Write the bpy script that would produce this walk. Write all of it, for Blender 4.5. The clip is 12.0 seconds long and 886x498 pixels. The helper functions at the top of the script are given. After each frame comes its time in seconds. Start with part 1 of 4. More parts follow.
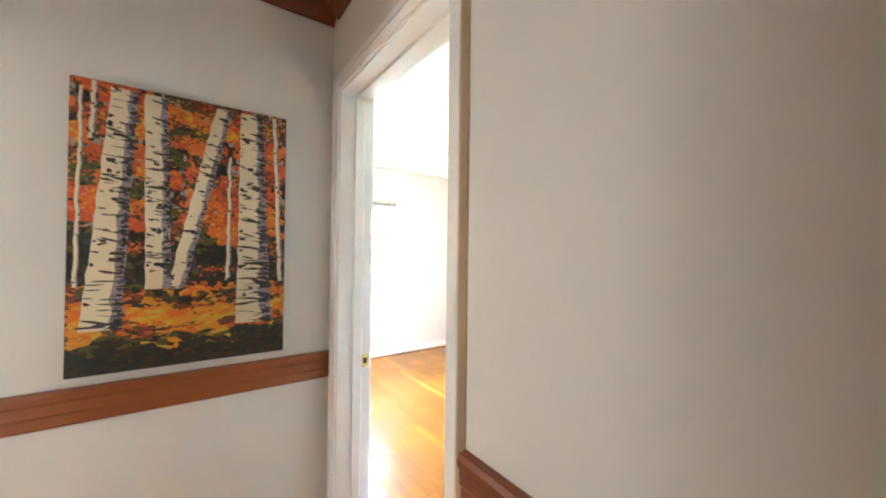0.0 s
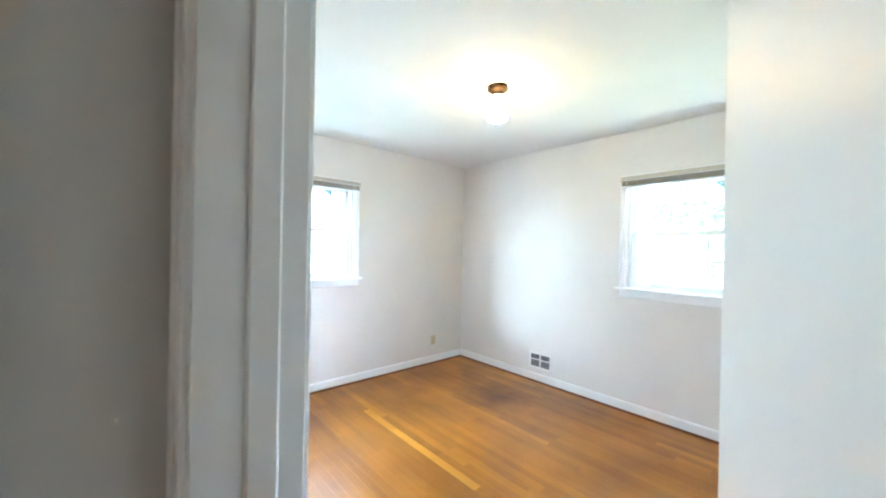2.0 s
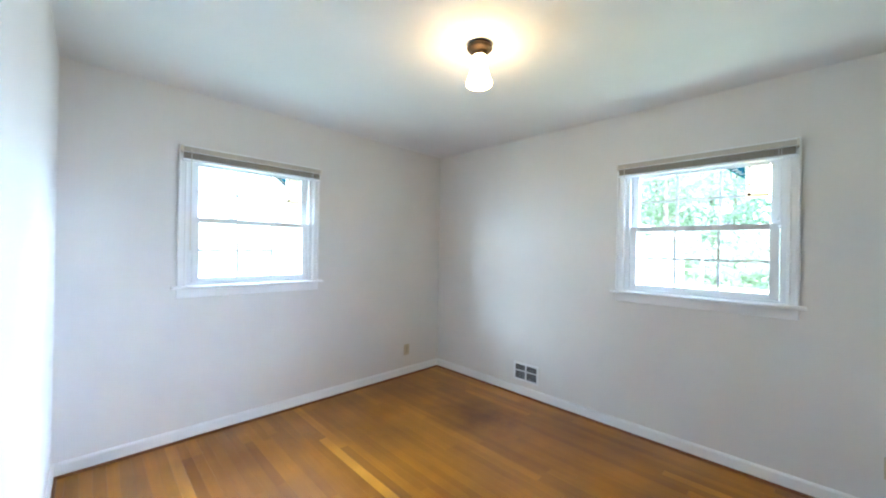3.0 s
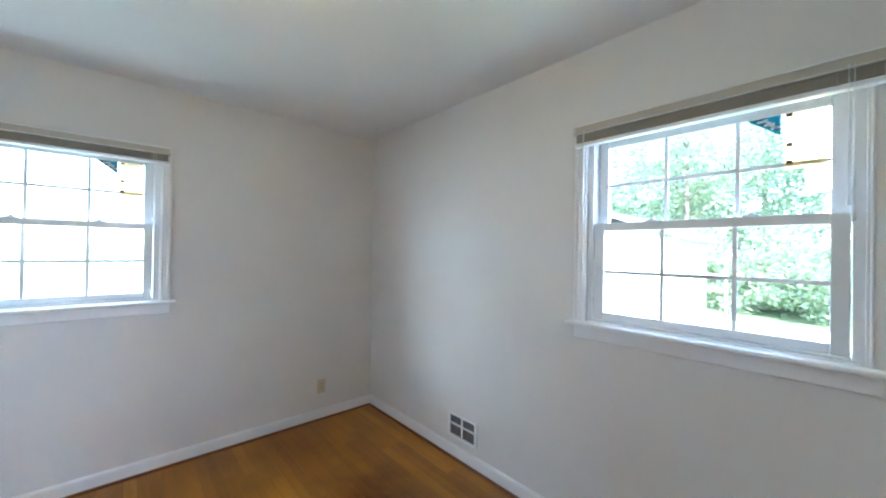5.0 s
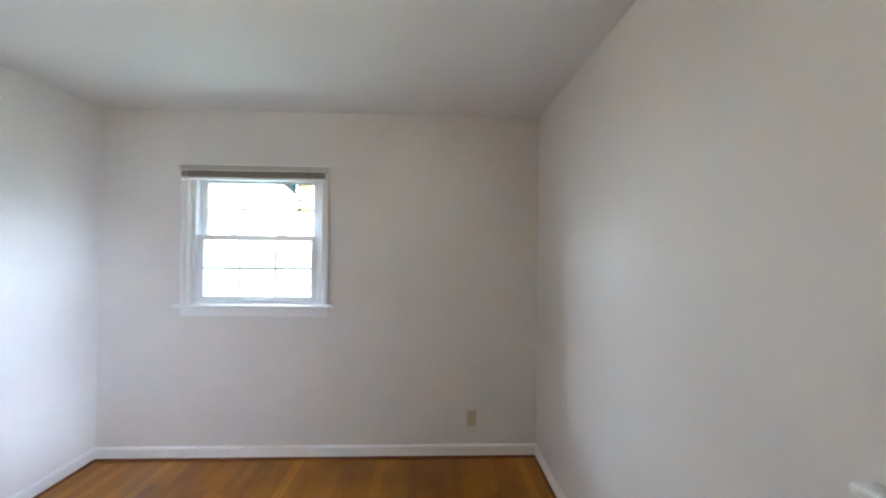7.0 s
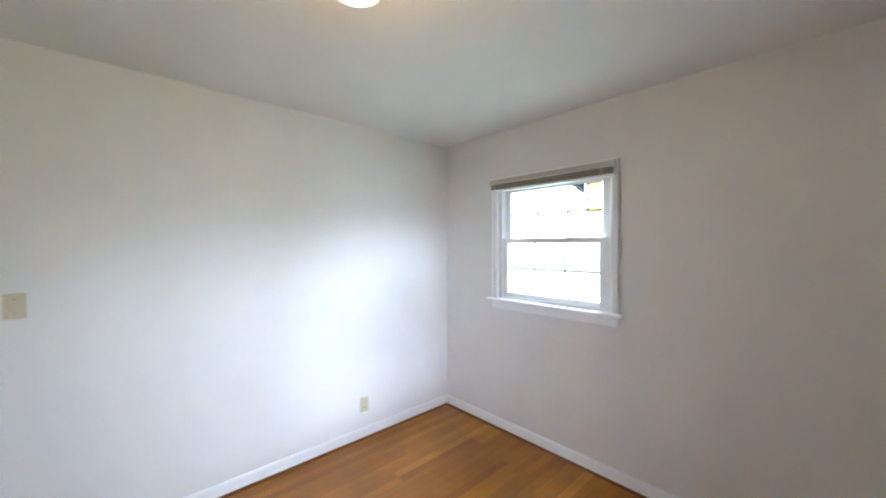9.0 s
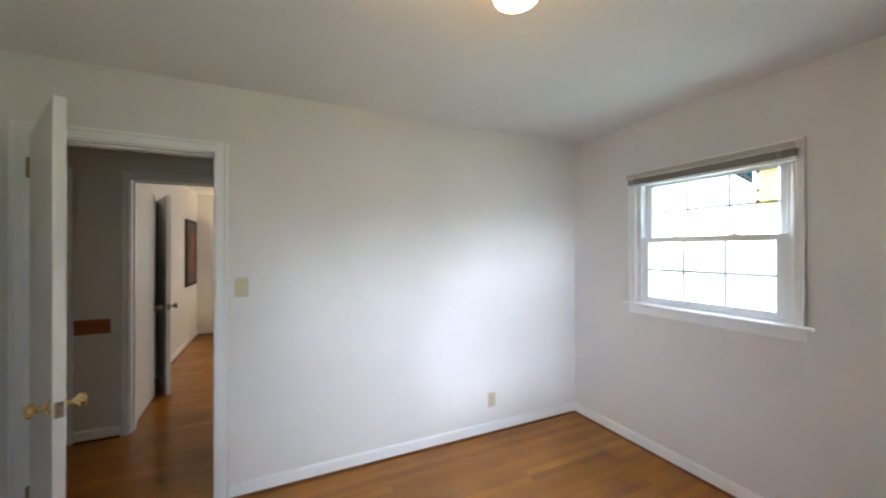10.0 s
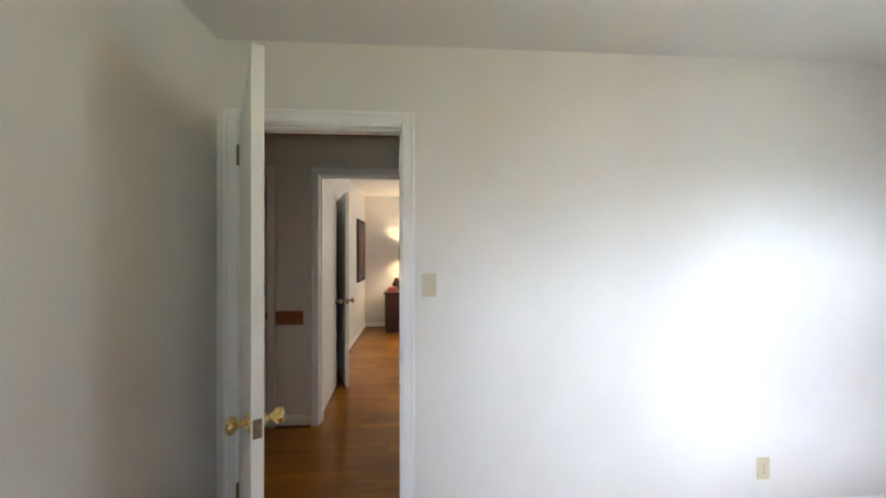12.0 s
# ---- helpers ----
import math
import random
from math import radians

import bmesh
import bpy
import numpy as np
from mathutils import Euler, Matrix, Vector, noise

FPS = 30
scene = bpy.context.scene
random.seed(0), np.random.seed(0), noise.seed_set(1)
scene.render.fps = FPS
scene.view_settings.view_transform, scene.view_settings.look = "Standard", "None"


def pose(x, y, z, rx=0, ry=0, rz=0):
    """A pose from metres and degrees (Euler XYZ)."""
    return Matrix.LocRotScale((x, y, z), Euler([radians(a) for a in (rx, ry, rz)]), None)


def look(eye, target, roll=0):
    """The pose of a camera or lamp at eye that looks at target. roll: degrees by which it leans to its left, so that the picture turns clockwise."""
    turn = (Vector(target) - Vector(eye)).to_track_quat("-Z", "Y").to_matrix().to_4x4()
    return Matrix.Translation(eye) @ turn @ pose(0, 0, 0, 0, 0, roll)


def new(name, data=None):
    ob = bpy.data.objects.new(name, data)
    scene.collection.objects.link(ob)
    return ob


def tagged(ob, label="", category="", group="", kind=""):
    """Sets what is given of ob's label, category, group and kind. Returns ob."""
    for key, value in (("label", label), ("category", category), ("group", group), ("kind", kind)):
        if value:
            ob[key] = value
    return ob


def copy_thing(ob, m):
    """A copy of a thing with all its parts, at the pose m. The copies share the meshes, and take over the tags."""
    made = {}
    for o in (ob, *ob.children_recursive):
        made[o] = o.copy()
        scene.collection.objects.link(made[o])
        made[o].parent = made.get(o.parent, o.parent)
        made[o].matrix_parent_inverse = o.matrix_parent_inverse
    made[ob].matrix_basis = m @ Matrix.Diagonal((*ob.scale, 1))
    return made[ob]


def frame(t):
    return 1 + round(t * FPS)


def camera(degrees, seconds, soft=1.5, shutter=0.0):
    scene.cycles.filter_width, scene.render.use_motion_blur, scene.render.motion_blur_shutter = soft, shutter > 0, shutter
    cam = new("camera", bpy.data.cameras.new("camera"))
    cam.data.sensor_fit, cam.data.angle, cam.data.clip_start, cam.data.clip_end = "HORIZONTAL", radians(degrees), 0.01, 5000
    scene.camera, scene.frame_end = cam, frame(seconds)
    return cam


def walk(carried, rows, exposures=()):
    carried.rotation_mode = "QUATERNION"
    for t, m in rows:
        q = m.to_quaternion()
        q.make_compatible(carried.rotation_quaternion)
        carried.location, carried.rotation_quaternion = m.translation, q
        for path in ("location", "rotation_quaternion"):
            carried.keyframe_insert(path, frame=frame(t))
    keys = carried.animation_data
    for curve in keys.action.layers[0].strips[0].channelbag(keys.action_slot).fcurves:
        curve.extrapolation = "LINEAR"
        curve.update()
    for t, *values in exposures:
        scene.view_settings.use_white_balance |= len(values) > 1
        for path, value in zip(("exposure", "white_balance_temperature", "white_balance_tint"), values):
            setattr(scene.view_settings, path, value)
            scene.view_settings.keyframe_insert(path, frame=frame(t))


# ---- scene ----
cam = camera(102.1, 12.0, soft=2.0, shutter=0.3)
PATH = [
    (0, (-0.645, -0.59, 1.374), (0.506, 1.045, 1.391), 0.7),
    (0.5, (-0.595, -0.356, 1.392), (0.559, 1.277, 1.393), 1.0),
    (1, (-0.544, -0.099, 1.414), (0.61, 1.534, 1.416), 0.8),
    (1.5, (-0.392, 0.09, 1.43), (0.784, 1.707, 1.416), 0.8),
    (2, (-0.202, 0.34, 1.393), (1.121, 1.84, 1.389), 1.1),
    (2.5, (-0.056, 0.525, 1.385), (1.34, 1.957, 1.387), 1.1),
    (3, (0.141, 0.641, 1.368), (1.546, 2.065, 1.371), 1.1),
    (3.5, (0.424, 0.684, 1.379), (1.83, 2.107, 1.388), 0.9),
    (5.5, (1.625, 0.868, 1.436), (2.856, 2.445, 1.449), 0.8),
    (6, (1.872, 0.996, 1.452), (2.797, 2.769, 1.47), 1.0),
    (6.5, (2.115, 1.038, 1.457), (2.63, 2.971, 1.471), 0.9),
    (8.5, (2.482, 1.372, 1.526), (1.299, 2.984, 1.505), -0.1),
    (9, (2.484, 1.346, 1.523), (1.012, 2.7, 1.496), -0.2),
    (9.5, (2.458, 1.253, 1.485), (0.797, 2.367, 1.482), 0.1),
    (10, (2.456, 1.197, 1.478), (0.645, 2.046, 1.481), 0.0),
    (10.5, (2.417, 1.12, 1.47), (0.514, 1.736, 1.48), 0.1),
    (11, (2.3, 1.026, 1.477), (0.334, 1.394, 1.486), 0.0),
    (11.5, (2.124, 0.929, 1.46), (0.134, 1.124, 1.471), 0.0),
    (12, (1.784, 0.964, 1.421), (-0.211, 1.1, 1.431), -0.1),
]
walk(cam, [(t, look(e, g, r)) for t, e, g, r in PATH],
     exposures=[(0.0, 5.85, 5950, 7), (0.5, 5.66, 5550, 6), (1.0, 5.62, 5500, 5), (1.5, 5.34, 5350, 2), (2.0, 4.77, 5400, 2), (2.5, 4.33, 5350, 3), (3.5, 3.78, 5350, 4),
                (5.5, 3.55, 5450, 6), (6.5, 3.45, 5850, 10), (8.5, 3.5, 5950, 10), (10.0, 3.22, 6350, 10), (12.0, 3.6, 6450, 10)])

# ---- plan: the bedroom lies at x 0..LX, y 0..LY; the hall is beyond the door wall at x < 0 ----
LX, LY, H = 3.075, 3.676, 2.44
TW = 0.14                       # inner wall thickness
TO = 0.20                       # outer wall thickness
HX = -1.20                      # hall's far wall
HY = 0.988                      # hall's end wall, with the painting
DY0, DY1, DH = 0.092, 0.890, 2.055   # rough door opening of the bedroom
RX = -4.95                      # far wall of the second bedroom
RY0, RY1 = -0.03, 3.0
HS = -3.2                       # the hall's other end
WIN_A, WIN_B = 1.074, 1.172     # window centres along their walls
WW, WZ0, WZ1 = 0.905, 1.080, 2.005    # window opening

# ---- world and lights ----
world = bpy.data.worlds.new("sky")
scene.world = world
world.use_nodes = True
wn = world.node_tree.nodes
sky = wn.new("ShaderNodeTexSky")
sky.sky_type, sky.sun_disc = "NISHITA", False
sky.sun_elevation, sky.sun_rotation = radians(52), radians(235)
world.node_tree.links.new(sky.outputs[0], wn["Background"].inputs[0])
wn["Background"].inputs[1].default_value = 0.15


def lamp(name, kind, m, energy, colour, size=None):
    data = bpy.data.lights.new(name, kind)
    data.energy, data.color = energy, colour
    if kind == "AREA":
        data.shape, data.size, data.size_y = "RECTANGLE", size[0], size[1]
    elif kind == "SUN":
        data.angle = radians(size)
    else:
        data.shadow_soft_size = size
    ob = new(name, data)
    ob.matrix_world = m
    return ob


# a high sun from behind the house lights the garden's far side
lamp("sun", "SUN", look((0, 0, 0), (0.50, 0.35, -0.79)), 2.6, (1.0, 0.95, 0.88), 0.5)
# sky light in the north window's opening, and the open sky to the north-west of it
lamp("sky_light_north", "AREA", look((WIN_A, LY + 0.16, 1.54), (WIN_A, LY - 1, 1.60)), 0.55, (0.78, 0.90, 1.0), (0.88, 0.9))
lamp("sky_light_north_high", "AREA", look((WIN_A, LY + 1.5, 3.3), (WIN_A, LY - 0.8, 0.6)), 15, (0.76, 0.88, 1.0), (1.8, 1.2))
lamp("sky_light_north_west", "AREA", look((-1.25, 4.98, 2.2), (1.1, 3.6, 1.5)), 14, (0.78, 0.89, 1.0), (1.05, 0.85))
# open bright sky to the south-east of the east window: a bright gap and its paler surroundings
lamp("sky_light_east", "AREA", look((7.0, -1.00, 2.36), (3.0, 1.2, 1.5)), 50, (0.70, 0.79, 1.0), (0.50, 0.6))
lamp("sky_light_south_east", "AREA", look((7.0, 0.25, 2.60), (3.0, 1.2, 1.5)), 42, (0.71, 0.82, 1.0), (1.7, 0.9))
# sunlit lawn throws green-tinted light up through both openings
lamp("lawn_light_north", "AREA", look((WIN_A, LY + 0.165, 1.11), (WIN_A, LY - 0.9, 2.35)), 0.20, (0.70, 1.0, 0.82), (0.84, 0.10))
lamp("lawn_light_east", "AREA", look((LX + 0.165, WIN_B, 1.11), (LX - 0.9, WIN_B, 2.25)), 0.40, (0.92, 1.0, 0.58), (0.84, 0.10))
# unseen fill lamp added at the hall's closed far end
lamp("fill_light_hall", "AREA", look((-0.65, HS + 0.1, 1.3), (-0.65, 0, 1.3)), 0.027, (1.0, 0.86, 0.72), (0.9, 2.0))
# fill lamps added inside the second bedroom, whose walls hold no window
lamp("fill_light_second_room", "AREA", look((RX + 0.05, 1.95, 1.5), (0, 0.0, 1.3)), 2.35, (1.0, 0.92, 0.82), (1.2, 1.0))
lamp("fill_light_second_north", "AREA", look((-2.2, RY1 - 0.05, 1.5), (-2.2, 0.0, 1.2)), 1.2, (1.0, 0.96, 0.90), (1.0, 1.0))

# ---- materials ----


def mat(name, colour=(0.8, 0.8, 0.8), rough=0.5, metal=0.0):
    m = bpy.data.materials.new(name)
    m.use_nodes = True
    b = m.node_tree.nodes["Principled BSDF"]
    b.inputs["Base Color"].default_value = (*colour, 1)
    b.inputs["Roughness"].default_value = rough
    b.inputs["Metallic"].default_value = metal
    return m


def node(m, kind, **inputs):
    n = m.node_tree.nodes.new(kind)
    for key, value in inputs.items():
        n.inputs[key.replace("_", " ")].default_value = value
    return n


def link(m, a, b):
    m.node_tree.links.new(a, b)


def ramp(m, fac, stops):
    n = m.node_tree.nodes.new("ShaderNodeValToRGB")
    e = n.color_ramp.elements
    e.remove(e[1])
    e[0].position, e[0].color = stops[0][0], (*stops[0][1], 1)
    for p, c in stops[1:]:
        e.new(p).color = (*c, 1)
    link(m, fac, n.inputs[0])
    return n.outputs[0]


def bump(m, height, strength, distance):
    n = node(m, "ShaderNodeBump", Strength=strength, Distance=distance)
    link(m, height, n.inputs["Height"])
    link(m, n.outputs[0], m.node_tree.nodes["Principled BSDF"].inputs["Normal"])


def bsdf(m):
    return m.node_tree.nodes["Principled BSDF"]


def place(m):
    return m.node_tree.nodes.new("ShaderNodeNewGeometry").outputs["Position"]


def painted(name, colour, rough, spread=0.04, grain=260.0, depth=0.0006, relief=0.25):
    """Rolled or brushed paint: slow unevenness of the coat, fine roller stipple, faint gloss changes."""
    m = mat(name, colour, rough)
    p = place(m)
    slow = node(m, "ShaderNodeTexNoise", Scale=1.7, Detail=4.0)
    fine = node(m, "ShaderNodeTexNoise", Scale=grain, Detail=2.0)
    link(m, p, slow.inputs["Vector"])
    link(m, p, fine.inputs["Vector"])
    lo = tuple(c * (1 - spread) for c in colour)
    hi = tuple(min(1, c * (1 + spread * 0.6)) for c in colour)
    link(m, ramp(m, slow.outputs[0], [(0.3, lo), (0.7, hi)]), bsdf(m).inputs["Base Color"])
    link(m, ramp(m, slow.outputs[0], [(0.3, (rough * 0.85,) * 3), (0.7, (min(1, rough * 1.15),) * 3)]), bsdf(m).inputs["Roughness"])
    bump(m, fine.outputs[0], relief, depth)
    return m


WALL = painted("wall_paint", (0.77, 0.75, 0.71), 0.62)
CEIL = painted("ceiling_paint", (0.80, 0.79, 0.77), 0.85, grain=180.0)
TRIM = painted("trim_paint", (0.88, 0.88, 0.87), 0.34, spread=0.03, grain=90.0, depth=0.0002, relief=0.08)
DOOR = painted("door_paint", (0.80, 0.79, 0.75), 0.38, spread=0.03, grain=110.0, depth=0.0003, relief=0.1)
VINYL = painted("window_vinyl", (0.84, 0.85, 0.86), 0.35, spread=0.02, grain=40.0, depth=0.0001, relief=0.05)
IVORY = painted("ivory_plastic", (0.60, 0.52, 0.35), 0.35, spread=0.03, grain=60.0, depth=0.0001)
BLIND = painted("blind_slats", (0.72, 0.68, 0.60), 0.4, spread=0.05, grain=60.0, depth=0.0001)
BLIND_RAIL = painted("blind_headrail", (0.50, 0.46, 0.39), 0.4, spread=0.05, grain=60.0, depth=0.0001)
BLIND_DARK = painted("blind_slat_edges", (0.33, 0.30, 0.245), 0.5, spread=0.08, grain=60.0, depth=0.0001)
DARK = mat("dark_gap", (0.03, 0.028, 0.025), 0.8)
GREY = painted("grey_louvre", (0.32, 0.32, 0.33), 0.5, spread=0.15, grain=80.0, depth=0.0001)
SIDING = painted("white_siding", (0.8, 0.8, 0.79), 0.6, spread=0.05, grain=20.0)
ROOF = painted("roof_shingle", (0.36, 0.35, 0.34), 0.9, spread=0.3, grain=30.0)
BLUE = mat("sticker_blue", (0.05, 0.40, 0.55), 0.4)
BLACK = mat("sticker_black", (0.06, 0.10, 0.12), 0.4)
KRAFT = painted("sticker_yellow", (0.84, 0.72, 0.46), 0.5, spread=0.08, grain=50.0, depth=0.0001)
PINK = painted("pink_cloth", (0.62, 0.2, 0.18), 0.9, spread=0.25, grain=120.0)
CERAMIC = painted("brown_ceramic", (0.12, 0.06, 0.04), 0.35, spread=0.3, grain=30.0)
SHADE_DARK = painted("dark_lampshade", (0.04, 0.032, 0.03), 0.8, spread=0.2, grain=300.0)


def metal(name, colour, rough):
    m = mat(name, colour, rough, 1.0)
    n = node(m, "ShaderNodeTexNoise", Scale=60.0, Detail=5.0)
    link(m, place(m), n.inputs["Vector"])
    link(m, ramp(m, n.outputs[0], [(0.3, tuple(c * 0.75 for c in colour)), (0.7, colour)]), bsdf(m).inputs["Base Color"])
    link(m, ramp(m, n.outputs[0], [(0.3, (rough * 1.6,) * 3), (0.7, (rough,) * 3)]), bsdf(m).inputs["Roughness"])
    return m


BRASS = metal("polished_brass", (0.80, 0.60, 0.26), 0.2)
BRONZE = metal("antique_bronze", (0.11, 0.075, 0.045), 0.42)
HINGE = metal("aged_hinge", (0.34, 0.28, 0.18), 0.4)


def wood(name, stops, rough, grain_axis, per_island=False, coat=0.0, stains=False):
    """Stained boards: long grain along one axis, tone by the board, pores and, on the floor, wear marks."""
    m = mat(name, stops[1][1], rough)
    p = place(m)
    own = m.node_tree.nodes.new("ShaderNodeNewGeometry").outputs["Random Per Island"] if per_island else m.node_tree.nodes.new("ShaderNodeObjectInfo").outputs["Random"]
    shift = node(m, "ShaderNodeVectorMath")
    shift.operation = "SCALE"
    spread = m.node_tree.nodes.new("ShaderNodeCombineXYZ")
    for i in range(3):
        link(m, own, spread.inputs[i])
    link(m, spread.outputs[0], shift.inputs[0])
    shift.inputs["Scale"].default_value = 37.0
    add = node(m, "ShaderNodeVectorMath")
    link(m, p, add.inputs[0])
    link(m, shift.outputs[0], add.inputs[1])
    maps = m.node_tree.nodes.new("ShaderNodeMapping")
    stretch = [26.0, 26.0, 26.0]
    stretch[grain_axis] = 1.5
    maps.inputs["Scale"].default_value = stretch
    link(m, add.outputs[0], maps.inputs["Vector"])
    grain = node(m, "ShaderNodeTexNoise", Scale=1.0, Detail=7.0, Roughness=0.62, Distortion=0.7)
    link(m, maps.outputs[0], grain.inputs["Vector"])
    mix = node(m, "ShaderNodeMath")
    mix.operation = "MULTIPLY_ADD"
    # most boards are close in tone, a few stand out pale
    link(m, ramp(m, own, [(0.0, (0.30,) * 3), (0.82, (0.58,) * 3), (0.93, (0.66,) * 3), (1.0, (0.86,) * 3)]) if stains else own, mix.inputs[0])
    mix.inputs[1].default_value = 0.64
    half = node(m, "ShaderNodeMath")
    half.operation = "MULTIPLY"
    link(m, grain.outputs[0], half.inputs[0])
    half.inputs[1].default_value = 0.36
    link(m, half.outputs[0], mix.inputs[2])
    col = ramp(m, mix.outputs[0], stops)
    if stains:
        # one dark worn stain and faint traffic wear
        d = node(m, "ShaderNodeVectorMath")
        d.operation = "SUBTRACT"
        link(m, p, d.inputs[0])
        d.inputs[1].default_value = (2.42, 2.58, 0)
        sc = node(m, "ShaderNodeVectorMath")
        sc.operation = "MULTIPLY"
        link(m, d.outputs[0], sc.inputs[0])
        sc.inputs[1].default_value = (1.5, 1.05, 0)
        ln = node(m, "ShaderNodeVectorMath")
        ln.operation = "LENGTH"
        link(m, sc.outputs[0], ln.inputs[0])
        blot = node(m, "ShaderNodeTexNoise", Scale=5.0, Detail=5.0)
        link(m, p, blot.inputs["Vector"])
        sm = node(m, "ShaderNodeMath")
        sm.operation = "MULTIPLY_ADD"
        link(m, blot.outputs[0], sm.inputs[0])
        sm.inputs[1].default_value = 1.1
        link(m, ln.outputs["Value"], sm.inputs[2])
        fac = ramp(m, sm.outputs[0], [(0.52, (0.66,) * 3), (0.72, (0.38,) * 3), (1.02, (0.0,) * 3)])
        mx = m.node_tree.nodes.new("ShaderNodeMix")
        mx.data_type = "RGBA"
        link(m, fac, mx.inputs[0])
        link(m, col, mx.inputs[6])
        mx.inputs[7].default_value = (0.12, 0.030, 0.007, 1)
        wear = node(m, "ShaderNodeTexNoise", Scale=1.9, Detail=3.0, Roughness=0.5)
        link(m, p, wear.inputs["Vector"])
        mu = m.node_tree.nodes.new("ShaderNodeMix")
        mu.data_type, mu.blend_type = "RGBA", "MULTIPLY"
        mu.inputs[0].default_value = 1.0
        link(m, mx.outputs[2], mu.inputs[6])
        link(m, ramp(m, wear.outputs[0], [(0.32, (0.70, 0.63, 0.56)), (0.66, (1.06, 1.03, 1.0))]), mu.inputs[7])
        # pale flecks where the varnish is scratched through
        fleck = node(m, "ShaderNodeTexNoise", Scale=7.0, Detail=7.0, Roughness=0.68)
        link(m, p, fleck.inputs["Vector"])
        scr = m.node_tree.nodes.new("ShaderNodeMix")
        scr.data_type = "RGBA"
        link(m, ramp(m, fleck.outputs[0], [(0.69, (0.0,) * 3), (0.74, (0.55,) * 3)]), scr.inputs[0])
        link(m, mu.outputs[2], scr.inputs[6])
        scr.inputs[7].default_value = (0.60, 0.40, 0.19, 1)
        col = scr.outputs[2]
        link(m, ramp(m, wear.outputs[0], [(0.2, (rough * 1.35,) * 3), (0.75, (rough,) * 3)]), bsdf(m).inputs["Roughness"])
    link(m, col, bsdf(m).inputs["Base Color"])
    bsdf(m).inputs["Specular IOR Level"].default_value = 0.34
    bsdf(m).inputs["Coat Weight"].default_value = coat
    bsdf(m).inputs["Coat Roughness"].default_value = 0.10
    bump(m, grain.outputs[0], 0.12, 0.0015)
    return m


OAK = [(0.05, (0.160, 0.050, 0.005)), (0.35, (0.310, 0.116, 0.007)), (0.62, (0.440, 0.178, 0.010)), (0.95, (0.70, 0.34, 0.030))]
FLOOR = wood("oak_strip_floor", OAK, 0.29, 1, coat=0.22, stains=True)
PALE = [(0.05, (0.46, 0.19, 0.014)), (0.35, (0.62, 0.29, 0.024)), (0.62, (0.70, 0.36, 0.034)), (0.95, (0.80, 0.46, 0.055))]
FLOOR_PALE = wood("oak_pale_boards", PALE, 0.29, 1, coat=0.22, stains=True)
UMBER_OAK = [(0.05, (0.17, 0.056, 0.006)), (0.35, (0.27, 0.098, 0.008)), (0.62, (0.33, 0.124, 0.010)), (0.95, (0.38, 0.15, 0.014))]
FLOOR_DARK = wood("oak_dark_boards", UMBER_OAK, 0.29, 1, coat=0.22, stains=True)
STAIN = [(0.05, (0.10, 0.026, 0.009)), (0.35, (0.20, 0.056, 0.018)), (0.62, (0.27, 0.082, 0.026)), (0.95, (0.34, 0.115, 0.04))]
RAIL_X = wood("stained_rail_x", STAIN, 0.3, 0, coat=0.15)
RAIL_Y = wood("stained_rail_y", STAIN, 0.3, 1, coat=0.15)
SHOE = [(0.05, (0.08, 0.026, 0.007)), (0.35, (0.13, 0.045, 0.012)), (0.62, (0.18, 0.063, 0.016)), (0.95, (0.23, 0.085, 0.024))]
SHOE_X = wood("shoe_mould_x", SHOE, 0.4, 0)
SHOE_Y = wood("shoe_mould_y", SHOE, 0.4, 1)
DARKWOOD = wood("dark_dresser_wood", [(0.05, (0.03, 0.012, 0.008)), (0.35, (0.05, 0.02, 0.012)), (0.62, (0.07, 0.028, 0.016)), (0.95, (0.09, 0.035, 0.02))], 0.35, 1)
BARK = painted("bark", (0.24, 0.20, 0.16), 0.95, spread=0.4, grain=25.0, depth=0.01)


def glass_material():
    m = mat("window_glass", (1, 1, 1), 0.0)
    b = bsdf(m)
    b.inputs["Transmission Weight"].default_value = 1.0
    b.inputs["IOR"].default_value = 1.45
    return m


GLASS = glass_material()


def glow(name, colour, strength):
    m = mat(name, (0.85, 0.83, 0.8), 0.4)
    bsdf(m).inputs["Emission Color"].default_value = (*colour, 1)
    bsdf(m).inputs["Emission Strength"].default_value = strength
    return m


OPAL = glow("lit_opal_glass", (1.0, 0.60, 0.25), 2.8)
BULB = glow("lit_bulb", (1.0, 0.74, 0.42), 60.0)


def leafy(name, lo, hi):
    m = mat(name, lo, 0.55)
    own = m.node_tree.nodes.new("ShaderNodeNewGeometry").outputs["Random Per Island"]
    link(m, ramp(m, own, [(0.1, lo), (0.9, hi)]), bsdf(m).inputs["Base Color"])
    return m


LEAF = leafy("leaves", (0.17, 0.215, 0.165), (0.31, 0.37, 0.28))
LEAF_DARK = leafy("conifer_leaves", (0.14, 0.185, 0.145), (0.24, 0.295, 0.23))


def lawn_material():
    m = mat("lawn", (0.1, 0.16, 0.04), 0.9)
    n = node(m, "ShaderNodeTexNoise", Scale=0.6, Detail=8.0, Roughness=0.7)
    link(m, place(m), n.inputs["Vector"])
    link(m, ramp(m, n.outputs[0], [(0.3, (0.10, 0.15, 0.07)), (0.55, (0.15, 0.21, 0.10)), (0.75, (0.25, 0.28, 0.15))]), bsdf(m).inputs["Base Color"])
    bump(m, n.outputs[0], 0.6, 0.05)
    return m


LAWN = lawn_material()

# ---- building helpers ----


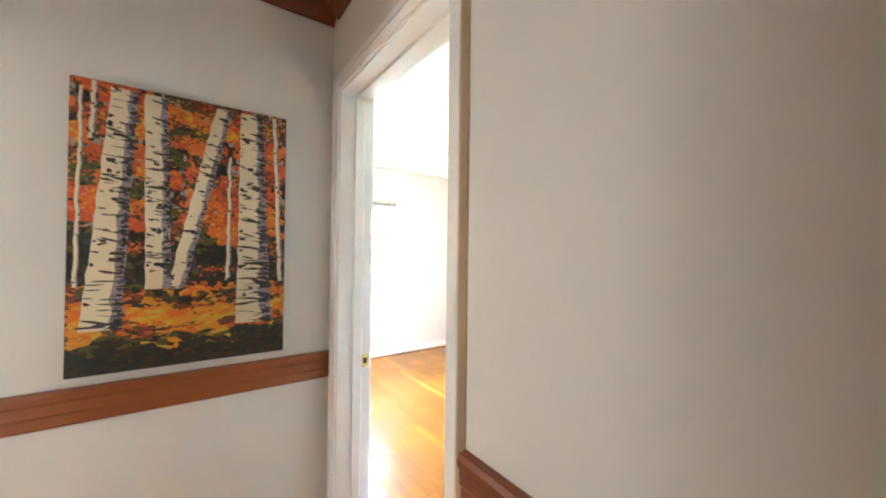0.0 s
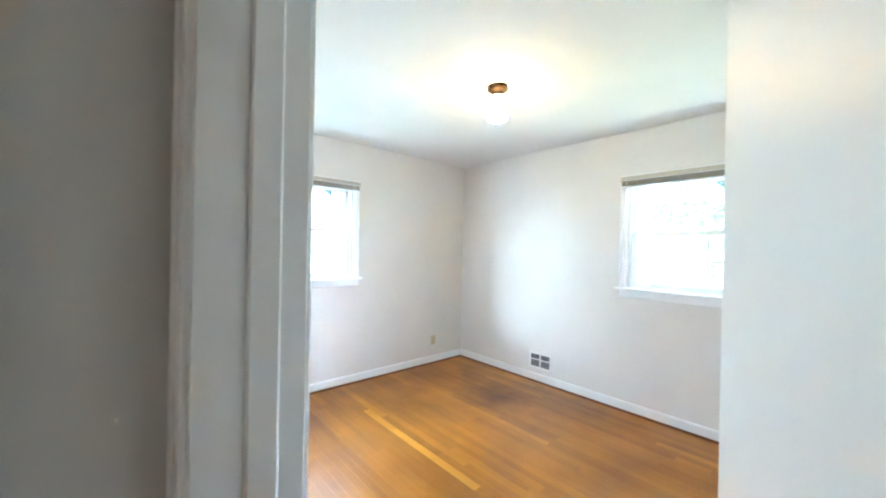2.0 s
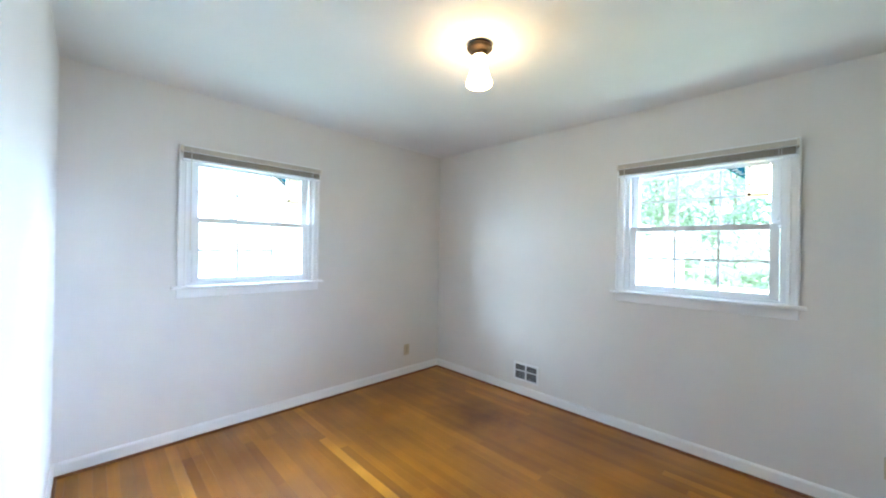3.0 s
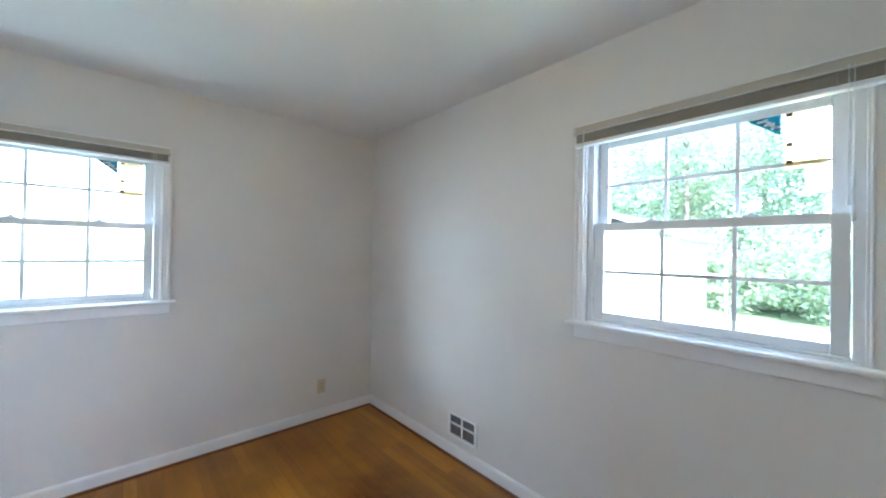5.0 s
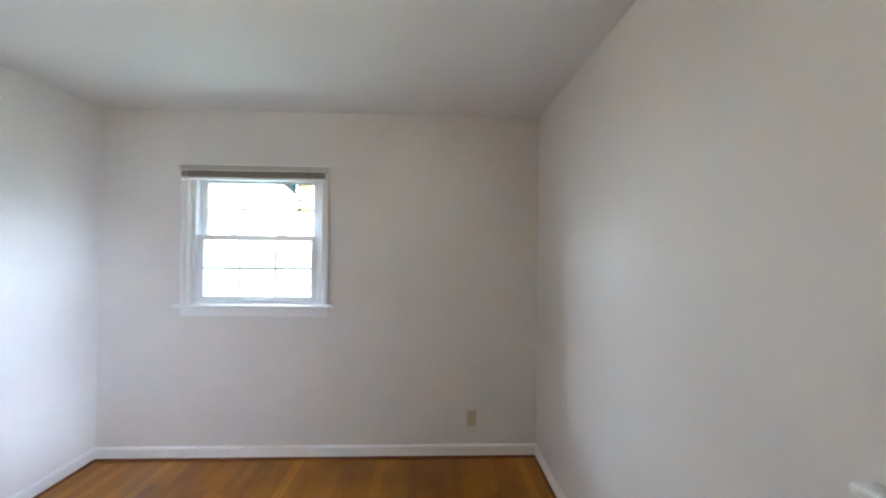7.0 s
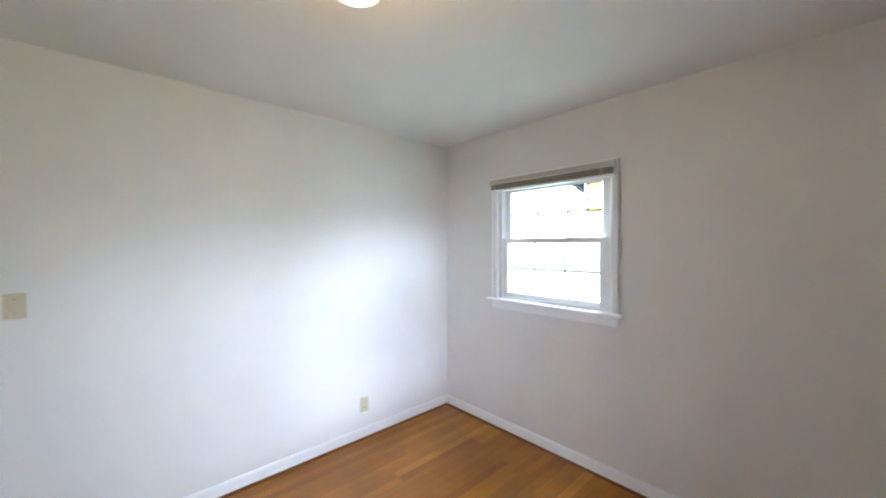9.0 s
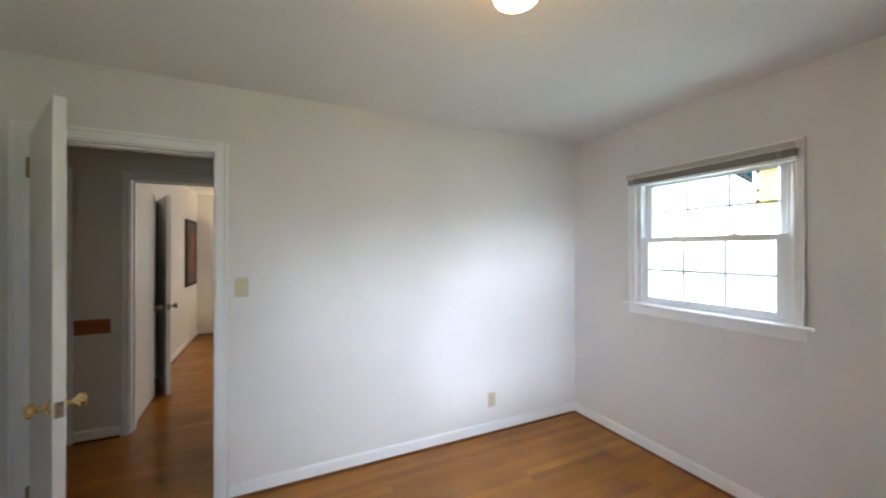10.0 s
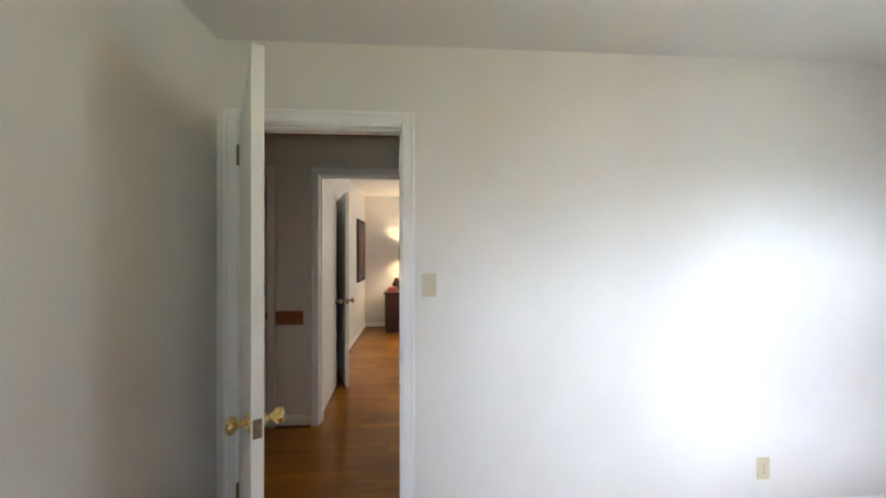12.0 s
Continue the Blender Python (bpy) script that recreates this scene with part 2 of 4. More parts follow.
def add_box(bm, lo, hi, bevel=0.0, segments=1):
    """A box between two corners, its edges rounded by bevel."""
    size = [max(b - a, 1e-5) for a, b in zip(lo, hi)]
    mid = [(a + b) / 2 for a, b in zip(lo, hi)]
    r = bmesh.ops.create_cube(bm, size=1.0, matrix=Matrix.Translation(mid) @ Matrix.Diagonal((*size, 1)))
    if bevel:
        edges = list({e for v in r["verts"] for e in v.link_edges})
        bmesh.ops.bevel(bm, geom=edges, offset=min(bevel, min(size) * 0.45), segments=segments, affect="EDGES", profile=0.5)
    return bm


def boxes(*spans, bevel=0.0, segments=1):
    bm = bmesh.new()
    for lo, hi in spans:
        add_box(bm, lo, hi, bevel, segments)
    return bm


def lathe(profile, steps=24, m=None):
    """A turned solid: (radius, height) pairs round the z axis."""
    bm = bmesh.new()
    rings = []
    for r, z in profile:
        if r < 1e-6:
            rings.append([bm.verts.new((0, 0, z))])
        else:
            rings.append([bm.verts.new((r * math.cos(2 * math.pi * i / steps), r * math.sin(2 * math.pi * i / steps), z)) for i in range(steps)])
    for a, b in zip(rings, rings[1:]):
        for i in range(steps):
            j = (i + 1) % steps
            if len(a) == 1 and len(b) > 1:
                bm.faces.new((a[0], b[j], b[i]))
            elif len(b) == 1 and len(a) > 1:
                bm.faces.new((a[i], a[j], b[0]))
            elif len(a) > 1:
                bm.faces.new((a[i], a[j], b[j], b[i]))
    bmesh.ops.recalc_face_normals(bm, faces=bm.faces)
    for f in bm.faces:
        f.smooth = True
    if m:
        bm.transform(m)
    return bm


def extrude_profile(points, a, b, out, up=Vector((0, 0, 1))):
    """A moulding: a profile of (out, up) pairs swept straight from a to b."""
    bm = bmesh.new()
    a, b, out = Vector(a), Vector(b), Vector(out)
    ends = [[bm.verts.new(p + out * u + up * v) for u, v in points] for p in (a, b)]
    n = len(points)
    for i in range(n):
        j = (i + 1) % n
        bm.faces.new((ends[0][i], ends[0][j], ends[1][j], ends[1][i]))
    bm.faces.new(ends[0])
    bm.faces.new(list(reversed(ends[1])))
    bmesh.ops.recalc_face_normals(bm, faces=bm.faces)
    return bm


def mesh_of(bm, material, name):
    me = bpy.data.meshes.new(name)
    bm.to_mesh(me)
    bm.free()
    for m in material if isinstance(material, (list, tuple)) else [material]:
        me.materials.append(m)
    return me


def part(name, bm, material, parent, label=""):
    ob = new(name, mesh_of(bm, material, name))
    ob.parent = parent
    return tagged(ob, label)


def solid(name, bm, material, label, category, kind="", group=""):
    return tagged(new(name, mesh_of(bm, material, name)), label, category, group, kind)


def thing(name, m, label, category, kind="", group=""):
    ob = new(name)
    ob.empty_display_size = 0.1
    ob.matrix_world = m
    return tagged(ob, label, category, group, kind)


# ---- large structure ----
solid("subfloor", boxes(((RX - 0.2, HS - 0.2, -0.2), (LX + TO, LY + TO, -0.022))), DARK, "dark timber subfloor under the boards", "floor", "structure")
solid("ceiling", boxes(((-0.06, -TW, H), (LX + TO, LY + TO, H + 0.15))), CEIL, "plain white plaster bedroom ceiling", "ceiling", "structure")
solid("ceiling_hall", boxes(((HX - 0.06, HS - 0.2, H), (-0.0601, HY + 0.06, H + 0.15))), CEIL, "plain white plaster hall ceiling", "ceiling", "structure")
solid("ceiling_second_room", boxes(((RX - 0.2, RY0 - TW, H), (HX - 0.0601, RY1 + 0.2, H + 0.15))), CEIL, "white ceiling of the second bedroom", "ceiling", "structure")

# bedroom
solid("wall_door", boxes(((-TW, -TW, 0), (0, DY0, H)), ((-TW, DY1, 0), (0, LY, H)), ((-TW, DY0, DH), (0, DY1, H))), WALL,
      "white painted wall with the bedroom doorway", "wall", "structure")
solid("wall_south", boxes(((0, -TW, 0), (LX + TO, 0, H))), WALL, "plain white painted bedroom wall behind the door", "wall", "structure")
x0, x1 = WIN_A - WW / 2, WIN_A + WW / 2
solid("wall_north", boxes(((-TW, LY, 0), (x0, LY + TO, H)), ((x1, LY, 0), (LX + TO, LY + TO, H)), ((x0, LY, 0), (x1, LY + TO, WZ0)), ((x0, LY, WZ1), (x1, LY + TO, H))),
      WALL, "white painted outer wall with a window", "wall", "structure")
y0, y1 = WIN_B - WW / 2, WIN_B + WW / 2
solid("wall_east", boxes(((LX, 0, 0), (LX + TO, y0, H)), ((LX, y1, 0), (LX + TO, LY, H)), ((LX, y0, 0), (LX + TO, y1, WZ0)), ((LX, y0, WZ1), (LX + TO, y1, H))),
      WALL, "white painted outer wall with a window", "wall", "structure")

# hall: end wall with the painting, far wall with two doorways, its own far end
D2Y0, D2Y1 = 0.142, 0.93        # doorway to the second bedroom
D3Y0, D3Y1 = -0.99, -0.245      # closed door further down the hall
solid("wall_hall_end", boxes(((HX - TW, HY, 0), (-TW, HY + TW, H))), WALL, "off-white hall wall above and below a chair rail", "wall", "structure")
solid("wall_hall_far", boxes(((HX - TW, HS, 0), (HX, D3Y0, H)), ((HX - TW, D3Y1, 0), (HX, D2Y0, H)), ((HX - TW, D2Y1, 0), (HX, HY, H)),
                             ((HX - TW, D3Y0, DH), (HX, D3Y1, H)), ((HX - TW, D2Y0, DH), (HX, D2Y1, H))), WALL, "off-white hall wall with two doorways", "wall", "structure")
solid("wall_hall_near", boxes(((-TW, HS, 0), (0, -TW, H))), WALL, "off-white hall wall with a chair rail", "wall", "structure")
solid("wall_hall_back", boxes(((HX - TW, HS - TW, 0), (0, HS, H))), WALL, "plain wall closing the hall", "wall", "structure")
# unseen walls and cover added to stop daylight leaking round the closed door
solid("light_block_hall_door", boxes(((HX - TW - 0.3, D3Y0 - 0.1, 0), (HX - TW - 0.2, RY0 - TW, H)), ((HX - TW - 0.2, D3Y0 - 0.2, 0), (HX - TW, D3Y0 - 0.1, H))), WALL, "unseen wall added to keep daylight from leaking past the hall door", "wall", "structure")
solid("light_block_hall_door_top", boxes(((HX - TW - 0.3, D3Y0 - 0.2, H), (HX - 0.07, RY0 - TW - 0.001, H + 0.15))), CEIL, "unseen cover added to keep daylight out behind the hall door", "ceiling", "structure")
# second bedroom
solid("wall_second_south", boxes(((RX, RY0 - TW, 0), (HX - TW, RY0, H))), WALL, "white wall of the second bedroom", "wall", "structure")
solid("wall_second_far", boxes(((RX - TW, RY0 - TW, 0), (RX, RY1 + TW, H))), WALL, "cream lamp-lit wall of the second bedroom", "wall", "structure")
solid("wall_second_north", boxes(((RX, RY1, 0), (HX, RY1 + TW, H))), WALL, "white wall of the second bedroom", "wall", "structure")
solid("wall_second_east", boxes(((HX - TW, HY + TW, 0), (HX, RY1, H))), WALL, "white wall of the second bedroom", "wall", "structure")

# baseboards with a rounded top and a dark shoe moulding
BASE = [(0, 0.0), (0.013, 0.0), (0.013, 0.074), (0.010, 0.083), (0.004, 0.089), (0, 0.089)]
QUARTER = [(0.013, 0.0), (0.026, 0.0), (0.025, 0.007), (0.021, 0.012), (0.013, 0.015)]


def baseboard(a, b, out, along_x):
    a, b = Vector((*a, 0.001)), Vector((*b, 0.001))
    ob = solid("baseboard", extrude_profile(BASE, a, b, (*out, 0)), TRIM, "white painted wooden baseboard along the wall", "baseboard", "structure")
    part("shoe_moulding", extrude_profile(QUARTER, a, b, (*out, 0)), SHOE_X if along_x else SHOE_Y, ob, "dark stained shoe moulding")


baseboard((0.0, LY), (LX, LY), (0, -1), True)
baseboard((LX, 0.0), (LX, LY - 0.013), (-1, 0), False)
baseboard((0.0, 0.0), (LX - 0.013, 0.0), (0, 1), True)
baseboard((0, DY1 + 0.062), (0, LY - 0.013), (1, 0), False)
baseboard((HX, D3Y1 + 0.062), (HX, D2Y0 - 0.050), (1, 0), False)
baseboard((-TW, HS), (-TW, DY0 - 0.0625), (-1, 0), False)
baseboard((HX, HS), (HX, D3Y0 - 0.062), (1, 0), False)
baseboard((HX + 0.013, HY), (-TW, HY), (0, -1), True)
baseboard((RX, RY0), (HX - TW, RY0), (0, 1), True)
baseboard((RX, RY0 + 0.013), (RX, RY1), (1, 0), False)

# stained chair rail and crown of the hall
RAIL = [(0, 0.0), (0.010, 0.0), (0.013, 0.007), (0.013, 0.036), (0.018, 0.043), (0.018, 0.074), (0.024, 0.083), (0.026, 0.100), (0.020, 0.110), (0, 0.113)]
CROWN = [(0, 0.0), (0.012, 0.0), (0.016, 0.012), (0.034, 0.030), (0.050, 0.042), (0.058, 0.060), (0.066, 0.062), (0.066, 0.076), (0, 0.076)]


def moulding(name, profile, a, b, out, material, label, category):
    return solid(name, extrude_profile(profile, a, b, (*out, 0)), material, label, category, "structure")


RZ = 0.825
moulding("chair_rail", RAIL, (HX, HY, RZ), (-TW, HY, RZ), (0, -1), RAIL_X, "red-brown stained wooden chair rail below the painting", "chair rail")
moulding("chair_rail", RAIL, (-TW, HS, RZ), (-TW, DY0 - 0.0625, RZ), (-1, 0), RAIL_Y, "red-brown stained wooden chair rail beside the doorway", "chair rail")
moulding("chair_rail", RAIL, (HX, D3Y1 + 0.062, RZ), (HX, 0.030, RZ), (1, 0), RAIL_Y, "short red-brown stained chair rail between two doorways", "chair rail")
moulding("crown_moulding", CROWN, (HX, HY, H - 0.077), (-TW, HY, H - 0.077), (0, -1), RAIL_X, "red-brown stained wooden crown moulding", "crown moulding")
moulding("crown_moulding", CROWN, (-TW, HS, H - 0.077), (-TW, HY - 0.067, H - 0.077), (-1, 0), RAIL_Y, "red-brown stained wooden crown moulding", "crown moulding")
moulding("crown_moulding", CROWN, (HX, HS, H - 0.077), (HX, HY - 0.067, H - 0.077), (1, 0), RAIL_Y, "red-brown stained wooden crown moulding", "crown moulding")


# ---- doorways ----
def casing_bm(y_edge, side, x_face, out, top, w):
    """One upright of a door casing with a stepped profile."""
    lo, hi = (y_edge, y_edge + w) if side > 0 else (y_edge - w, y_edge)
    bm = bmesh.new()
    add_box(bm, (min(x_face, x_face + out * 0.012), lo, 0.001), (max(x_face, x_face + out * 0.012), hi, top), 0.002)
    b0, b1 = (hi - 0.018, hi) if side > 0 else (lo, lo + 0.018)
    add_box(bm, (min(x_face, x_face + out * 0.018), b0, 0.001), (max(x_face, x_face + out * 0.018), b1, top + 0.0), 0.003)
    return bm


def doorway(name, xa, xb, ya, yb, label, wide_out=0.060, wide_in=0.060):
    """Jamb lining, stops and casings round an opening in a wall between xa and xb."""
    ob = thing(name, pose(0, 0, 0), label, "doorway", "structure")
    j = 0.012
    top = DH - 0.006
    part("jamb", boxes(((xa - 0.002, ya, 0.001), (xb + 0.002, ya + j, top), ), bevel=0.001), TRIM, ob)
    part("jamb", boxes(((xa - 0.002, yb - j, 0.001), (xb + 0.002, yb, top), ), bevel=0.001), TRIM, ob)
    part("head_jamb", boxes(((xa - 0.002, ya + j, top - j), (xb + 0.002, yb - j, top)), bevel=0.001), TRIM, ob)
    for face, out in ((xb, 1), (xa, -1)):
        w = wide_out if out < 0 else wide_in
        part("casing", casing_bm(ya + 0.004, -1, face, out, top + 0.055, w), TRIM, ob)
        part("casing", casing_bm(yb - 0.004, 1, face, out, top + 0.055, w), TRIM, ob)
        f0, f1 = sorted((face, face + out * 0.0125))
        g0, g1 = sorted((face, face + out * 0.0185))
        part("head_casing", boxes(((f0, ya + 0.0045, top - 0.004), (f1, yb - 0.0045, top + 0.037)), ((g0, ya + 0.0045, top + 0.038), (g1, yb - 0.0045, top + 0.055)), bevel=0.002), TRIM, ob)
    return ob


def stops(ob, x0, x1, ya, yb):
    j, top = 0.012, DH - 0.018
    part("door_stop", boxes(((x0, ya + j, 0.001), (x1, ya + j + 0.011, top - 0.011)), bevel=0.003), TRIM, ob)
    part("door_stop", boxes(((x0, yb - j - 0.011, 0.001), (x1, yb - j, top - 0.011)), bevel=0.003), TRIM, ob)
    part("door_stop", boxes(((x0, ya + j, top - 0.011), (x1, yb - j, top)), bevel=0.003), TRIM, ob)


way = doorway("doorway_bedroom", -TW, 0.0, DY0, DY1, "white painted door frame with stepped casing", 0.052)
stops(way, -0.080, -0.038, DY0, DY1)
strike = part("strike_plate", boxes(((-0.036, DY1 - 0.0145, 0.872), (-0.002, DY1 - 0.0118, 0.928)), bevel=0.0008), BRASS, way, "polished brass strike plate")
part("latch_hole", boxes(((-0.027, DY1 - 0.0152, 0.888), (-0.012, DY1 - 0.0143, 0.912))), DARK, strike, "dark latch hole")
# sloped strip whose tan colour stands in for the casing side's warm shade
EDGE = wood("warm_shade_casing_edge", [(0.05, (0.60, 0.43, 0.26)), (0.35, (0.70, 0.52, 0.34)), (0.62, (0.75, 0.57, 0.38)), (0.95, (0.80, 0.63, 0.44))], 0.5, 2)
BAND = [(0, 0), (0.0165, 0), (0.0145, 0.003), (0.0040, 0.0125), (0.0015, 0.0140), (0, 0.0140)]
part("back_band", extrude_profile(BAND, (-TW, DY0 - 0.0482, 0.001), (-TW, DY0 - 0.0482, DH + 0.045), (-1, 0, 0), Vector((0, -1, 0))), EDGE, way, "tan strip coloured as the casing's warm shaded side")
way2 = doorway("doorway_second_room", HX - TW, HX, D2Y0, D2Y1, "white painted door frame across the hall", 0.050, 0.050)
stops(way2, HX - 0.08, HX - 0.045, D2Y0, D2Y1)
way3 = doorway("doorway_hall", HX - TW, HX, D3Y0, D3Y1, "white painted door frame in the hall")


def knob_bm(flip=1):
    """A turned knob on its rose, along +y (flip -1: along -y)."""
    prof = [(0.0, 0.0), (0.030, 0.0), (0.0315, 0.003), (0.027, 0.007), (0.014, 0.010), (0.0105, 0.018), (0.0115, 0.028), (0.021, 0.036), (0.026, 0.045), (0.0265, 0.052),
            (0.022, 0.060), (0.017, 0.0625), (0.015, 0.0605), (0.0, 0.0600)]
    return lathe(prof, 28, pose(0, 0, 0, -90 * flip, 0, 0))


def door_leaf(name, hinge, angle, width, label, knob_metal, hinges, hinge_side=1, latch_z=0.898):
    """A flush slab door. Local x runs from the hinge to the free edge, local y is its thickness."""
    ob = thing(name, pose(hinge[0], hinge[1], 0, 0, 0, angle), label, "door")
    t = 0.035
    slab = part("slab", boxes(((0.0, -t, 0.012), (width, 0, DH - 0.021)), bevel=0.0015), DOOR, ob)
    for flip, y in ((1, 0.0), (-1, -t)):
        k = part("knob", knob_bm(flip), knob_metal, ob, "turned brass door knob" if knob_metal is BRASS else "dark metal door knob")
        k.location = (width - 0.062, y, latch_z)
    lp = part("latch_plate", boxes(((width, -t + 0.005, latch_z - 0.029), (width + 0.0016, -0.005, latch_z + 0.029)), bevel=0.0006), HINGE, ob, "tarnished latch plate")
    part("latch_bolt", boxes(((width + 0.001, -t + 0.011, latch_z - 0.009), (width + 0.011, -0.011, latch_z + 0.009)), bevel=0.003), HINGE, lp)
    for z in hinges:
        bm = boxes(((-0.003, -t + 0.002, z - 0.045), (-0.0006, -0.004, z + 0.045)), bevel=0.0005)
        h = part("hinge", bm, HINGE, ob, "aged metal butt hinge")
        y = 0.004 if hinge_side > 0 else -t - 0.004
        part("hinge_pin", lathe([(0, -0.049), (0.006, -0.049), (0.0085, -0.046), (0.0085, -0.016), (0.0075, -0.015), (0.0085, -0.014), (0.0085, 0.014), (0.0075, 0.015), (0.0085, 0.016), (0.0085, 0.046), (0.006, 0.049), (0, 0.054)], 12, pose(-0.003, y, z)), HINGE, h)
    return ob


# bedroom door, half open into the room
door_leaf("door_bedroom", (0.014, 0.149), 28.0, 0.760, "white flush bedroom door standing half open with brass knobs", BRASS, (0.28, 1.876), -1)
# second bedroom's door, opened against the closet
door_leaf("door_second_room", (-1.350, 0.099), 182.4, 0.70, "white flush door standing wide open", HINGE, (0.275, 1.885), -1)
# closet door beyond it, a little open
door_leaf("door_closet", (-2.71, RY0 + 0.02), 19.5, 0.755, "white closet door standing ajar", HINGE, (0.3, 1.78))
# closed door down the hall
door_leaf("door_hall", (HX - 0.004, D3Y0 + 0.014), 90, D3Y1 - D3Y0 - 0.03, "white flush door, closed", BRASS, (0.3, 1.78))


# ---- windows ----
def window(name, m, label):
    """A double-hung window; local x to the right seen from the room, local y outwards, z up from the floor."""
    ob = thing(name, m, label, "window", "structure")
    h = WW / 2
    ow = 0.055
    # casing: flat, with a raised outer band and an inner bead
    for s in (-1, 1):
        lo, hi = sorted((s * (h - 0.002), s * (h + ow)))
        bm = boxes(((lo, -0.014, WZ0), (hi, 0, WZ1 + ow)), bevel=0.002)
        a, b = sorted((s * (h + ow - 0.016), s * (h + ow)))
        add_box(bm, (a, -0.022, WZ0), (b, 0, WZ1 + ow), 0.003)
        a, b = sorted((s * (h + 0.006), s * (h + 0.016)))
        add_box(bm, (a, -0.019, WZ0), (b, -0.010, WZ1 + 0.006), 0.003)
        part("side_casing", bm, TRIM, ob)
    bm = boxes(((-h + 0.0025, -0.0145, WZ1 - 0.002), (h - 0.0025, 0, WZ1 + ow - 0.017)), ((-h - ow + 0.017, -0.0225, WZ1 + ow - 0.0165), (h + ow - 0.017, 0, WZ1 + ow - 0.0005)), bevel=0.002)
    part("head_casing", bm, TRIM, ob)
    part("stool", boxes(((-h - 0.087, -0.052, WZ0 - 0.020), (h + 0.087, 0.0, WZ0)), ((-h + 0.003, 0.0005, WZ0 - 0.018), (h - 0.003, 0.075, WZ0 + 0.004)), bevel=0.006, segments=2), TRIM, ob)
    part("apron", boxes(((-h - 0.056, -0.013, WZ0 - 0.084), (h + 0.056, 0, WZ0 - 0.021)), bevel=0.003), TRIM, ob)
    # frame lining the opening
    f = 0.030
    for s in (-1, 1):
        a, b = sorted((s * (h - f), s * (h - 0.0005)))
        fr = part("frame_jamb", boxes(((a, 0.012, WZ0 + 0.005), (b, 0.125, WZ1)), bevel=0.002), VINYL, ob)
        a, b = sorted((s * (h - f - 0.004), s * (h - f)))
        part("track", boxes(((a, 0.058, 1.567), (b, 0.064, WZ1 - 0.031)), ((a, 0.088, 1.567), (b, 0.094, WZ1 - 0.031)), bevel=0.001), VINYL, fr)
    part("frame_head", boxes(((-h + f, 0.012, WZ1 - 0.030), (h - f, 0.125, WZ1 - 0.0005)), bevel=0.002), VINYL, ob)
    part("frame_sill", boxes(((-h + f, 0.0755, WZ0 + 0.0045), (h - f, 0.140, WZ0 + 0.022)), ((-h + f, 0.014, WZ0 + 0.0045), (h - f, 0.075, WZ0 + 0.016)), bevel=0.002), VINYL, ob)

    def sash(nm, z0, z1, y0, y1, top, bottom):
        g = h - f - 0.003
        st = 0.046
        bm = boxes(((-g, y0, z0), (-g + st, y1, z1)), ((g - st, y0, z0), (g, y1, z1)), ((-g + st, y0 + 0.0005, z0), (g - st, y1 - 0.0005, z0 + bottom)),
                   ((-g + st, y0 + 0.0005, z1 - top), (g - st, y1 - 0.0005, z1)), bevel=0.003)
        sh = part(nm, bm, VINYL, ob)
        yc = (y0 + y1) / 2
        pane = part("pane", boxes(((-g + st - 0.004, yc - 0.0035, z0 + bottom - 0.004), (g - st + 0.004, yc + 0.0035, z1 - top + 0.004))), GLASS, sh, "clear glass pane")
        pane.visible_shadow = False
        gw, zb, zt = 2 * (g - st), z0 + bottom, z1 - top
        for i in (1, 2):
            x = -g + st + gw * i / 3
            part("muntin", boxes(((x - 0.008, yc - 0.0095, zb), (x + 0.008, yc - 0.0045, zt)), bevel=0.0015), VINYL, sh)
        zm = (zb + zt) / 2
        part("muntin", boxes(((-g + st, yc - 0.0100, zm - 0.008), (g - st, yc - 0.0050, zm + 0.008)), bevel=0.0015), VINYL, sh)
        return sh, yc, g - st

    lower, yc, gl = sash("lower_sash", WZ0 + 0.017, 1.566, 0.020, 0.052, 0.038, 0.036)
    for x in (-0.17, 0.17):
        bm = boxes(((x - 0.026, 0.024, 1.5665), (x + 0.026, 0.046, 1.573)), bevel=0.003)
        add_box(bm, (x - 0.008, 0.028, 1.573), (x + 0.012, 0.040, 1.583), 0.003)
        part("sash_lock", bm, VINYL, lower, "white sash lock")
    upper, yu, gl = sash("upper_sash", 1.530, WZ1 - 0.031, 0.066, 0.098, 0.036, 0.036)
    # maker's stickers left on the upper pane
    ys = yu - 0.0112
    st = part("sticker", boxes(((gl - 0.116, ys, 1.735), (gl - 0.008, ys + 0.0006, 1.955))), KRAFT, upper, "yellow paper sticker left on the glass")
    bars = bmesh.new()
    for k in range(7):
        add_box(bars, (gl - 0.084, ys - 0.0006, 1.925 - k * 0.026), (gl - 0.022 - 0.010 * (k % 3), ys - 0.0001, 1.929 - k * 0.026))
    for z in (1.925, 1.815, 1.752):
        add_box(bars, (gl - 0.112, ys - 0.0006, z), (gl - 0.094, ys - 0.0001, z + 0.016))
    part("print", bars, BROWN, st, "rows of small brown print")
    tri = bmesh.new()
    pts = [(gl - 0.240, 1.952), (gl - 0.126, 1.952), (gl - 0.126, 1.862)]
    front = [tri.verts.new((x, ys, z)) for x, z in pts]
    back = [tri.verts.new((x, ys + 0.0006, z)) for x, z in pts]
    tri.faces.new(front)
    tri.faces.new(list(reversed(back)))
    for i in range(3):
        tri.faces.new((front[i], back[i], back[(i + 1) % 3], front[(i + 1) % 3]))
    bmesh.ops.recalc_face_normals(tri, faces=tri.faces)
    ts = part("corner_sticker", tri, BLACK, upper, "black and blue triangular corner sticker")
    tri = bmesh.new()
